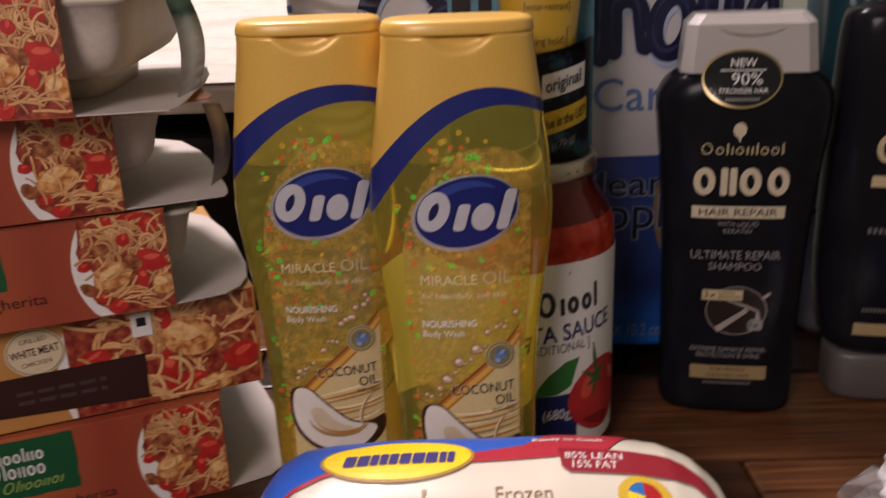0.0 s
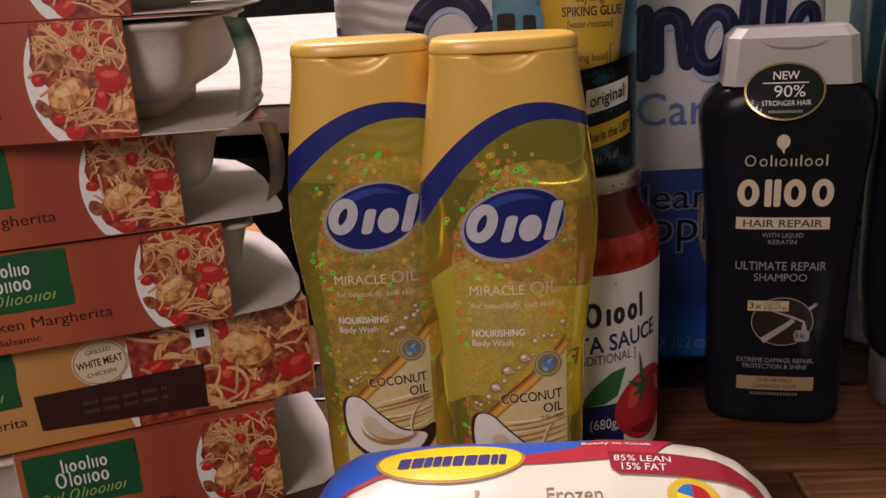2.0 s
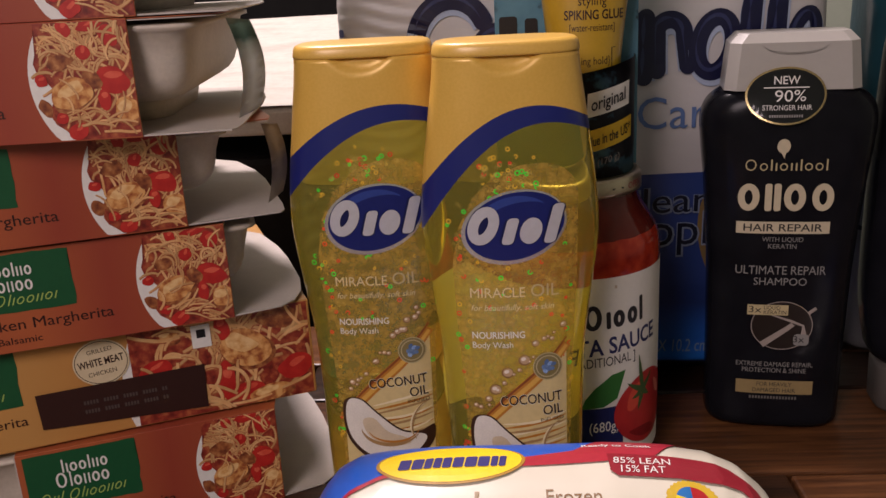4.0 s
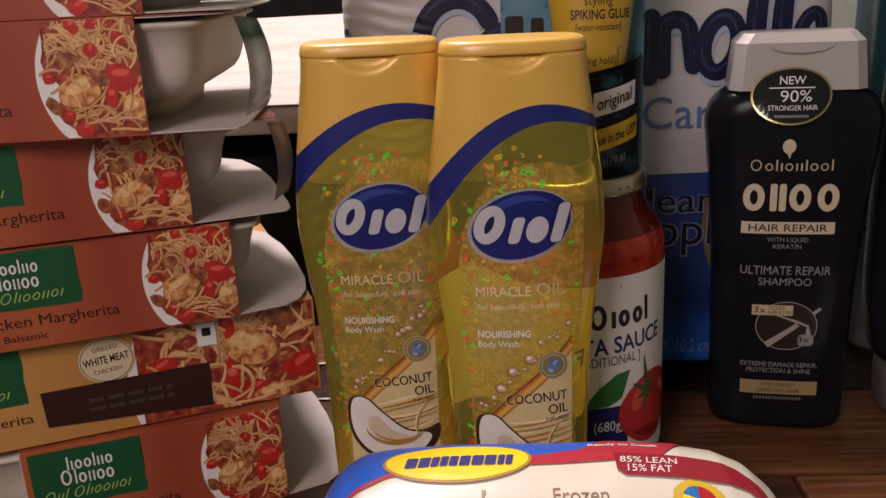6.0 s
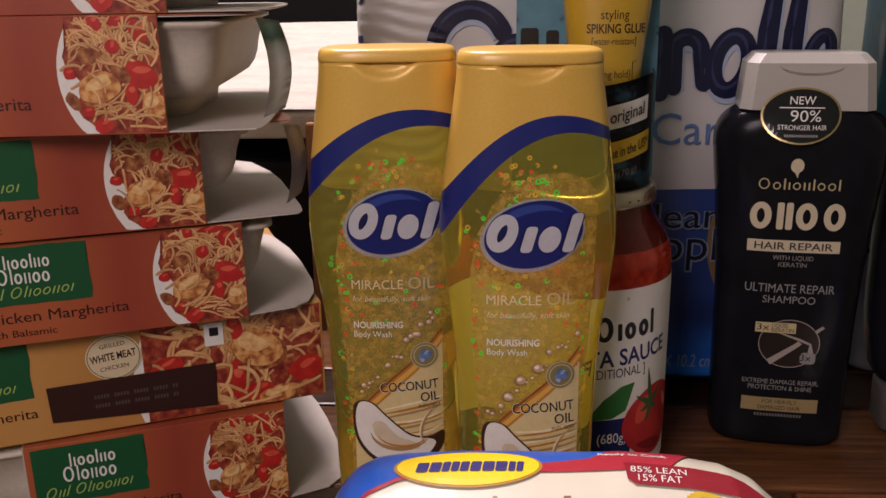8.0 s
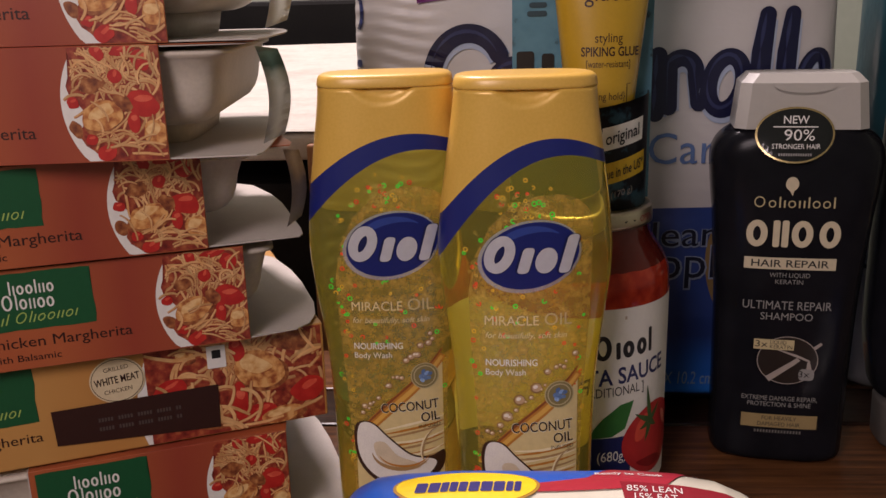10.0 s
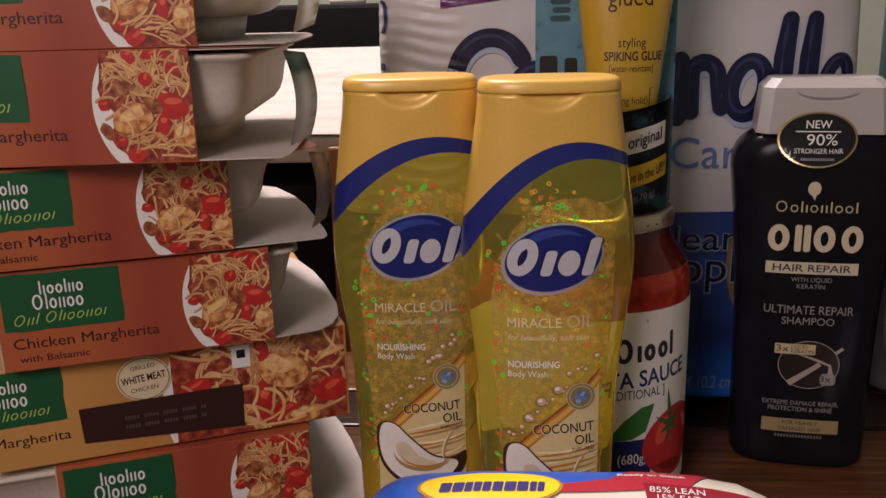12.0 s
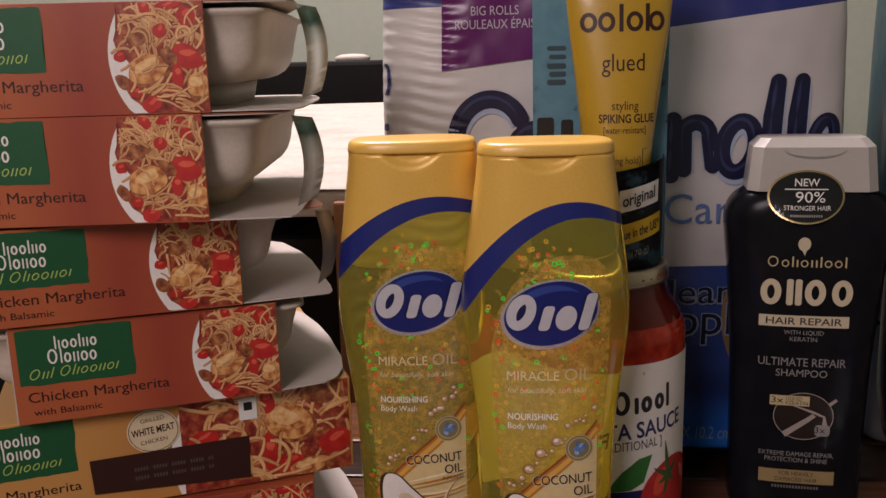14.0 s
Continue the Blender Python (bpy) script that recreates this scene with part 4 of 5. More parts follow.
def shampoo(m):
    t = thing("shampoo_bottle", m, "black shampoo bottle with a grey-white flip cap and gold print", "bottle")
    at = front_of(SHAMPOO)
    body = part("bottle", loft(SHAMPOO, 80), BLACK_GLOSS, t, "glossy black bottle", True)
    cap = [(0.1797, 0.0318, 0.0174, 0.0052), (0.2022, 0.0296, 0.0160, 0.0050), (0.2066, 0.0256, 0.0124, 0.0046)]
    lid = part("flip_cap", eight_sided(cap), WHITE_CAP, t, "grey-white flip cap with bevelled edges")
    bm = bmesh.new()
    ca = lambda x, z, off: Vector((x, -0.0174 + 0.0014 * (z - 0.1797) / 0.0225 - off, z))
    ribbon(bm, arc_pts(0.0, 0.2012, 0.0145, 0.0042, 185, 355, 0, 24), [0.0002 + 0.0009 * math.sin(math.pi * i / 24) for i in range(25)], ca, 0.0003)
    bmesh.ops.solidify(bm, geom=bm.faces[:], thickness=0.0005)
    part("thumb_lip", bm, WHITE_CAP, lid)
    # oval sticker bridging cap and bottle
    def stick(x, z, off):
        d = z - 0.1778
        return Vector((x, -0.0220 + 7.0 * (x + 0.004) ** 2 + 0.15 * d - 7.0 * d * d - 0.4 * off, z))
    print_part("sticker_rim", ellipse(-0.004, 0.1778, 0.0186, 0.0136), stick, 0.0002, ink("brass_rim", (0.55, 0.42, 0.20), 0.25, 0.5, 0.7), t, "brass sticker rim", 0.004)
    sticker = print_part("oval_sticker", ellipse(-0.004, 0.1778, 0.0176, 0.0127), stick, 0.0005, BADGE_GLOSS, t, "black oval sticker", 0.004)
    lettering("NEW", -0.004, 0.1834, 0.0038, stick, 0.0030, WHITE_INK, sticker, "CENTER", 0, 0.0118, bold=0.01)
    bars([(0, 13.0, 0, 0.34)], -0.0145, 0.1814, 0.0016, stick, 0.0030, WHITE_INK, sticker)
    lettering("90%", -0.0022, 0.1752, 0.0054, stick, 0.0030, WHITE_INK, sticker, "CENTER", 0, 0.0142)
    lettering("STRONGER HAIR", -0.0035, 0.1712, 0.0024, stick, 0.0030, WHITE_INK, sticker, "CENTER", 0, 0.0225)
    bars([(i * 0.8, 0.55, 0, 0.9) for i in range(14)], -0.0117, 0.1678, 0.0014, stick, 0.0030, GREY_INK, sticker, 0, "small_print")
    # plain emblem and marks
    bm = poly(ellipse(-0.0035, 0.1533, 0.0031, 0.0036, 0, 20), at, 0.0004, 0)
    poly([(-0.0048, 0.1505), (-0.0022, 0.1512), (-0.0030, 0.1472)], at, 0.00045, 0, bm)
    part("emblem", bm, CREAM_INK, body, "small plain gold emblem")
    shape_row("Oolioiilool", -0.0214, 0.1412, 0.0056, at, 0.0004, GOLD_INK, body, 0.105, width=0.0395)
    shape_row("OllOO", -0.0246, 0.1207, 0.0140, at, 0.0004, CREAM_INK, body, 0.23, width=0.0480, name="large_mark")
    plate = print_part("gold_plate", rrect(-0.0238, 0.1090, 0.0205, 0.1152, 0.0002), at, 0.0004, CREAM_INK, body, "gold bar", 0.004)
    lettering("HAIR REPAIR", -0.0016, 0.1103, 0.0038, at, 0.0006, BLACK_INK, plate, "CENTER", 0, 0.0375, bold=0.01)
    lettering("WITH LIQUID", -0.0013, 0.1048, 0.0024, at, 0.0004, GREY_INK, body, "CENTER", 0, 0.0196)
    lettering("KERATIN", -0.0013, 0.1012, 0.0024, at, 0.0004, GREY_INK, body, "CENTER", 0, 0.0135)
    lettering("ULTIMATE REPAIR", -0.0013, 0.0874, 0.0046, at, 0.0004, GREY_INK, body, "CENTER", 0, 0.0435)
    lettering("SHAMPOO", -0.0012, 0.0816, 0.0040, at, 0.0004, GREY_INK, body, "CENTER", 0, 0.0256)
    disc = print_part("round_picture", ellipse(0.0010, 0.0594, 0.0150, 0.0132), at, 0.0004, ink("strand_brown", (0.020, 0.014, 0.012), 0.3), body, "round printed picture of a strand", 0.004)
    bm = bmesh.new()
    ribbon(bm, arc_pts(0.0010, 0.0594, 0.0150, 0.0132, 0, 360, 0, 40), 0.0004, at, 0.0006)
    ribbon(bm, [(-0.0085, 0.0485), (0.0035, 0.0578), (0.0172, 0.0694)], [0.0034, 0.0026, 0.0016], at, 0.0007)
    ribbon(bm, [(-0.0040, 0.0652), (0.0055, 0.0621), (0.0115, 0.0596), (0.0120, 0.0541)], [0.0006, 0.0014, 0.0012, 0.0030], at, 0.00075)
    part("strand_print", bm, ink("strand_grey", (0.34, 0.29, 0.26), 0.3), disc)
    tag = print_part("gold_tag", rrect(-0.0163, 0.0652, 0.0037, 0.0708, 0.0002), at, 0.0009, GOLD_INK, body, "small gold tag", 0.004)
    lettering("3x", -0.0125, 0.0665, 0.0036, at, 0.0011, BLACK_INK, tag, "CENTER", 0, 0.0062)
    lettering("LIQUID", -0.0082, 0.0683, 0.0021, at, 0.0011, BLACK_INK, tag, "LEFT", 0, 0.0080)
    lettering("KERATIN", -0.0082, 0.0658, 0.0021, at, 0.0011, BLACK_INK, tag, "LEFT", 0, 0.0110)
    lettering("3x", 0.0097, 0.0504, 0.0036, at, 0.0011, BLACK_INK, print_part("pale_tag", rrect(0.0070, 0.0486, 0.0147, 0.0550, 0.002), at, 0.0009, GREY_INK, body, "", 0.004), "CENTER", 0, 0.0055)
    lettering("EXTREME DAMAGE REPAIR,", -0.0014, 0.0362, 0.0026, at, 0.0004, GREY_INK, body, "CENTER", 0, 0.0380)
    lettering("PROTECTION & SHINE", -0.0014, 0.0327, 0.0026, at, 0.0004, GREY_INK, body, "CENTER", 0, 0.0318)
    low = print_part("gold_plate", rrect(-0.0200, 0.0203, 0.0185, 0.0281, 0.0002), at, 0.0004, ink("dull_gold", (0.30, 0.22, 0.10)), body, "dull gold bar", 0.004)
    lettering("FOR HEAVILY", -0.0008, 0.0248, 0.0023, at, 0.0006, BLACK_INK, low, "CENTER", 0, 0.0175)
    lettering("DAMAGED HAIR", -0.0008, 0.0213, 0.0023, at, 0.0006, BLACK_INK, low, "CENTER", 0, 0.0215)
    bars([(i * 0.8, 0.5, 0, 0.9) for i in range(16)], -0.0130, 0.0172, 0.0019, at, 0.0004, ink("dim_grey", (0.14, 0.13, 0.12)), body, 0, "small_print")
    return t


shampoo(pose(0.1463, 0.4440, 0.0, 0, 0, -9))


# inverted black bottle on its pale cap
def conditioner(m):
    t = thing("conditioner_bottle", m, "black conditioner bottle standing on its pale grey cap", "bottle")
    rings = smoothed([(0.027, 0.028, 0.0165, 3.0), (0.032, 0.0345, 0.0200, 3.2), (0.060, 0.0395, 0.0215, 3.3), (0.100, 0.0405, 0.0215, 3.4), (0.150, 0.0400, 0.0210, 3.4), (0.195, 0.0385, 0.0200, 3.4), (0.206, 0.0365, 0.0180, 3.2), (0.2085, 0.030, 0.0130, 3.0)], 48)
    at = front_of(rings)
    body = part("bottle", loft(rings, 72), BLACK_GLOSS, t, "glossy black bottle", True)
    part("cap", loft([(0.0, 0.0285, 0.0168, 3.6), (0.002, 0.0300, 0.0182, 3.6), (0.024, 0.0306, 0.0186, 3.6), (0.0266, 0.0296, 0.0176, 3.6)], 64), speckled("dull_grey_cap", (0.10, 0.09, 0.08), 0.4, 0.04, 30, 0.03), t, "pale grey cap", True)
    shape_row("OllOO", -0.0230, 0.1330, 0.0140, at, 0.0004, GOLD_INK, body, 0.20, width=0.0450, name="large_mark")
    print_part("gold_plate", rrect(-0.0230, 0.1205, 0.0210, 0.1262, 0.0002), at, 0.0004, GOLD_INK, body, "gold bar", 0.004)
    bars([(i * 0.62, 0.40, 0, 0.8) for i in range(12)], -0.0220, 0.0960, 0.0042, at, 0.0004, DIM_INK, body, 0, "small_print")
    print_part("gold_plate", rrect(-0.0230, 0.0395, 0.0180, 0.0465, 0.0002), at, 0.0004, ink("dull_gold_low", (0.36, 0.27, 0.13)), body, "dull gold bar", 0.004)
    bars([(i * 0.62, 0.40, 0, 0.8) for i in range(12)], -0.0200, 0.0530, 0.0030, at, 0.0004, DIM_INK, body, 0, "small_print")
    return t


conditioner(pose(0.2350, 0.4480, 0.0, 0, 0, -8))


# pasta sauce jar
def sauce_jar(m):
    t = thing("sauce_jar", m, "glass jar of red pasta sauce, white label, metal lid", "jar")
    R = 0.0420
    rings = smoothed([(0.0, 0.0370, 0.0370, 2.0), (0.004, 0.0405, 0.0405, 2.0), (0.012, R, R, 2.0), (0.060, R, R, 2.0), (0.108, R, R, 2.0), (0.118, 0.0410, 0.0410, 2.0), (0.1265, 0.0370, 0.0370, 2.0), (0.134, 0.0322, 0.0322, 2.0), (0.1415, 0.0306, 0.0306, 2.0)], 56)
    part("glass_body", loft(rings, 96), SAUCE, t, "red sauce behind glass", True)
    part("lid", loft([(0.1400, 0.0318, 0.0318, 2), (0.1404, 0.0327, 0.0327, 2), (0.1418, 0.0328, 0.0328, 2), (0.1465, 0.0326, 0.0326, 2), (0.1482, 0.0318, 0.0318, 2), (0.1488, 0.0290, 0.0290, 2), (0.1484, 0.0280, 0.0280, 2), (0.1484, 0.010, 0.010, 2)], 96), METAL_LID, t, "dull silver screw lid", True)
    at = drum(R, 0.10)
    lid_at = drum(0.0327, 0.0)
    bars([(0, 2.4, 0, 0.28)], 0.016, 0.1436, 0.0028, lid_at, 0.0002, BLACK_INK, t, 0, "lid_dash")
    lettering("OPEN", 0.0260, 0.1428, 0.0030, lid_at, 0.0002, DARK_RED_INK, t, width=0.0115)
    label = part("paper_label", poly(rrect(-0.105, 0.0085, 0.095, 0.1055, 0.0005), at, 0.0004, 0.0045), speckled("label_paper", (0.74, 0.71, 0.66), 0.5, 0.04, 40, 0.05), t, "white paper label", True)
    shape_row("Oiool", -0.0040, 0.0800, 0.0125, at, 0.0007, BLACK_INK, label, 0.19, 0, 2, 0.0330, "brand_mark")
    lettering("PASTA SAUCE", 0.0388, 0.0695, 0.0082, at, 0.0007, NAVY_INK, label, "RIGHT", 3, 0.0615, bold=0.02)
    lettering("{ TRADITIONAL ]", 0.0235, 0.0622, 0.0048, at, 0.0007, BLACK_INK, label, "RIGHT", 2, 0.0385)
    bars([(0, 9, 0, 1)], -0.002, 0.1000, 0.0016, at, 0.0007, ink("label_tan", (0.52, 0.42, 0.33)), label, 0, "small_print")
    print_part("navy_band", rrect(-0.105, 0.0085, 0.0165, 0.0400, 0.0003), at, 0.0007, NAVY_INK, label, "navy label band", 0.0045)
    lettering("(680g)", 0.0140, 0.0275, 0.0052, at, 0.0010, WHITE_INK, label, "RIGHT", 0, 0.0150)
    print_part("leaf_print", [(-0.005, 0.0400), (0.006, 0.0405), (0.013, 0.0440), (0.0175, 0.0580), (0.0100, 0.0568), (0.0015, 0.0505), (-0.003, 0.0450)], at, 0.0009, ink("leaf_green", (0.035, 0.16, 0.035)), label, "printed green leaf", 0.0045)
    k = Mat("printed_tomato", 0.35)
    k.colour(k.ramp(k.noise(55, 4), [(0.3, (0.34, 0.015, 0.02)), (0.7, (0.50, 0.03, 0.03))]))
    print_part("tomato_print", [(0.033 + 0.0205 * math.cos(a) * (1 + 0.06 * math.cos(2 * a)), 0.0345 + 0.0190 * math.sin(a)) for a in [2 * math.pi * i / 44 for i in range(44)]], at, 0.0012, k.m, label, "printed red tomato", 0.0045)
    for pts, c in ((smooth_loop([(0.020, 0.044), (0.026, 0.049), (0.029, 0.044), (0.024, 0.036), (0.019, 0.036)]), (0.66, 0.08, 0.05)), (smooth_loop([(0.040, 0.046), (0.046, 0.042), (0.047, 0.036), (0.042, 0.039)]), (0.72, 0.22, 0.16)), (smooth_loop([(0.020, 0.024), (0.030, 0.0185), (0.041, 0.0195), (0.034, 0.0240)]), (0.24, 0.010, 0.014))):
        print_part("tomato_tone_print", pts, at, 0.0013, ink("tomato_tone", c, 0.35), label, "", 0.0045)
    bm = bmesh.new()
    for a, l in ((100, 0.017), (35, 0.009), (160, 0.011), (215, 0.009), (255, 0.013), (310, 0.008)):
        ribbon(bm, [(0.0290 + l * f * math.cos(radians(a)), 0.0445 + l * f * math.sin(radians(a)) + 0.002 * f * f) for f in (0, 0.35, 0.7, 1.0)], [0.0026, 0.0030, 0.0018, 0.0003], at, 0.0014)
    part("tomato_stalk", bm, ink("stalk_green", (0.05, 0.10, 0.03)), label)
    return t


sauce_jar(pose(0.0365, 0.4150, 0.0))


# hair glue tube on its card, standing on the jar's lid
def glue_tube(m):
    t = thing("hair_glue_pack", m, "yellow hair glue tube on blue card, standing on the jar", "hair product")
    rings = smoothed([(0.0, 0.0150, 0.0150, 2.0), (0.045, 0.0158, 0.0145, 2.0), (0.090, 0.0205, 0.0120, 2.1), (0.126, 0.0248, 0.0085, 2.2), (0.150, 0.0268, 0.0040, 2.4)], 40)
    at = front_of(rings)
    tube = part("tube", loft(rings, 64), speckled("yellow_tube", (0.43, 0.270, 0.018), 0.34, 0.05, 60, 0.05, coat=0.4), t, "yellow squeeze tube", True)
    bk = Mat("teal_card", 0.5)
    bk.colour(bk.ramp(bk.noise(130, 5), [(0.28, (0.020, 0.05, 0.07)), (0.36, (0.07, 0.19, 0.27)), (0.8, (0.10, 0.25, 0.34))]))
    card = part("backing_card", box((-0.0405, 0.0125, 0.0), (0.0262, 0.0135, 0.152), 0.0003, 1), bk.m, t, "blue printed backing card")
    def cat(x, z, off):
        return Vector((x, 0.0125 - off, z))
    bars([(0, 0.7, 0, 1), (1.0, 0.5, 0.1, 0.9)], -0.0385, 0.060, 0.0120, cat, 0.0004, BLACK_INK, card, 0, "card_mark")
    bars([(0, 0.9, 0, 0.25), (0.1, 0.8, 0.38, 0.62), (0, 0.9, 0.75, 1.0), (0.1, 0.8, 1.2, 1.4), (0.0, 0.9, 1.6, 1.8)], -0.0335, 0.088, 0.0105, cat, 0.0004, ink("card_shadow", (0.03, 0.06, 0.08)), card, 0, "card_mark")
    # tube print
    for kind, u in (("round", -0.0150), ("round", -0.0068), ("tall", 0.0000), ("round", 0.0062), ("tall", 0.0122), ("round", 0.0165)):
        bm = bmesh.new()
        if kind == "round":
            ribbon(bm, arc_pts(u, 0.1170, 0.0030, 0.0036, 0, 360, 0, 24), 0.0019, at, 0.0004)
        else:
            ribbon(bm, [(u, 0.1125), (u, 0.1250)], 0.0019, at, 0.0004)
        part(kind + "_mark", bm, BROWN_INK, tube)
    lettering("glued", 0.0010, 0.0945, 0.0082, at, 0.0004, BROWN_INK, tube, "CENTER", 0, 0.0200)
    lettering("styling", 0.0020, 0.0765, 0.0042, at, 0.0004, BROWN_INK, tube, "CENTER", 0, 0.0125)
    lettering("SPIKING GLUE", 0.0030, 0.0705, 0.0040, at, 0.0004, BROWN_INK, tube, "CENTER", 0, 0.0265, bold=0.02)
    lettering("[water-resistant]", 0.0020, 0.0655, 0.0032, at, 0.0004, BROWN_INK, tube, "CENTER", 0, 0.0200)
    lettering("screaming hold}", 0.0100, 0.0510, 0.0034, at, 0.0004, BROWN_INK, tube, "RIGHT", 0, 0.0240)
    bm = bmesh.new()
    ribbon(bm, [(0.0125, 0.0580), (0.0108, 0.0580), (0.0108, 0.0440), (0.0125, 0.0440)], 0.0004, at, 0.0004)
    part("bracket_print", bm, BROWN_INK, tube)
    # slanted sleeve round the lower end
    bm = bmesh.new()
    rows = []
    seg = 48
    for zf in (0.0, 0.25, 0.5, 0.75, 1.0):
        row = []
        for i in range(seg + 1):
            a = math.pi * (1 + i / seg)
            x, y = 0.0222 * math.cos(a), 0.0290 * math.sin(a)
            row.append(bm.verts.new((x + 0.002, y + 0.012, zf * (0.0485 + 0.20 * x))))
        rows.append(row)
    for a, b in zip(rows, rows[1:]):
        for i in range(seg):
            bm.faces.new((a[i], a[i + 1], b[i + 1], b[i]))
    bmesh.ops.solidify(bm, geom=bm.faces[:], thickness=0.0006)
    sk = Mat("dark_spattered_sleeve", 0.45)
    sk.colour(sk.ramp(sk.noise(75, 5), [(0.58, (0.008, 0.010, 0.018)), (0.64, (0.05, 0.14, 0.20)), (0.9, (0.12, 0.26, 0.34))]))
    sleeve = part("card_sleeve", bm, sk.m, t, "dark spattered card sleeve", True)
    def sl(x, z, off):
        u = max(-0.98, min(0.98, (x - 0.002) / 0.0222))
        return Vector((x, 0.012 - 0.0290 * math.sqrt(1 - u * u) - 0.0006 - off, z + 0.25 * (x - 0.002)))
    tagp = print_part("white_tag", [(-0.0010, 0.0286), (0.0190, 0.0280), (0.0192, 0.0387), (-0.0006, 0.0392)], sl, 0.0003, WHITE_INK, sleeve, "white torn-edged tag", 0.004)
    lettering("original", 0.0090, 0.0312, 0.0056, sl, 0.0008, BLACK_INK, tagp, "CENTER", 0, 0.0162, bold=0.01)
    tagy = print_part("yellow_tag", rrect(-0.0150, 0.0125, 0.0205, 0.0225, 0.0003), sl, 0.0003, ink("tag_yellow", (0.62, 0.40, 0.02)), sleeve, "yellow tag", 0.004)
    lettering("glue in the US*", 0.0096, 0.0152, 0.0046, sl, 0.0008, BLACK_INK, tagy, "CENTER", 0, 0.0206, bold=0.01)
    lettering("(170 g)", 0.0090, 0.0055, 0.0030, sl, 0.0005, GREY_INK, sleeve, "CENTER", 0, 0.0105)
    return t


glue_tube(pose(0.0415, 0.4060, 0.1489))


# toilet paper pack
ROLLS = smoothed([(0.0, 0.118, 0.027, 4.0), (0.008, 0.124, 0.039, 4.5), (0.014, 0.126, 0.0445, 5.0), (0.030, 0.1285, 0.049, 5.5), (0.065, 0.131, 0.054, 6.5), (0.105, 0.132, 0.057, 7.0), (0.165, 0.1325, 0.060, 7.0), (0.210, 0.1325, 0.060, 7.0), (0.265, 0.132, 0.058, 6.0), (0.305, 0.129, 0.052, 5.0), (0.322, 0.110, 0.036, 4.0), (0.326, 0.06, 0.015, 3.0)], 170)


def ribbed(p):
    """Creases of the film over the roll ends, and soft hollows between rolls."""
    q = p.copy()
    edge = max(0.0, min(1.0, (-p.x - 0.080) / 0.018))
    if p.z > 0.02 and p.y < 0.03:
        rib = math.sin(p.z * 820 + 2.2 * math.sin(p.x * 60) + 3.0 * noise.noise(Vector((p.x * 25, 0, p.z * 30))))
        q.y -= 0.0011 * edge * rib * (0.7 + 0.6 * noise.noise(Vector((p.x * 50, 2, p.z * 12))))
    q.y += 0.0022 * noise.noise(Vector((p.x * 16, 1, p.z * 16))) + 0.0007 * noise.noise(Vector((p.x * 70, 4, p.z * 55)))
    return q


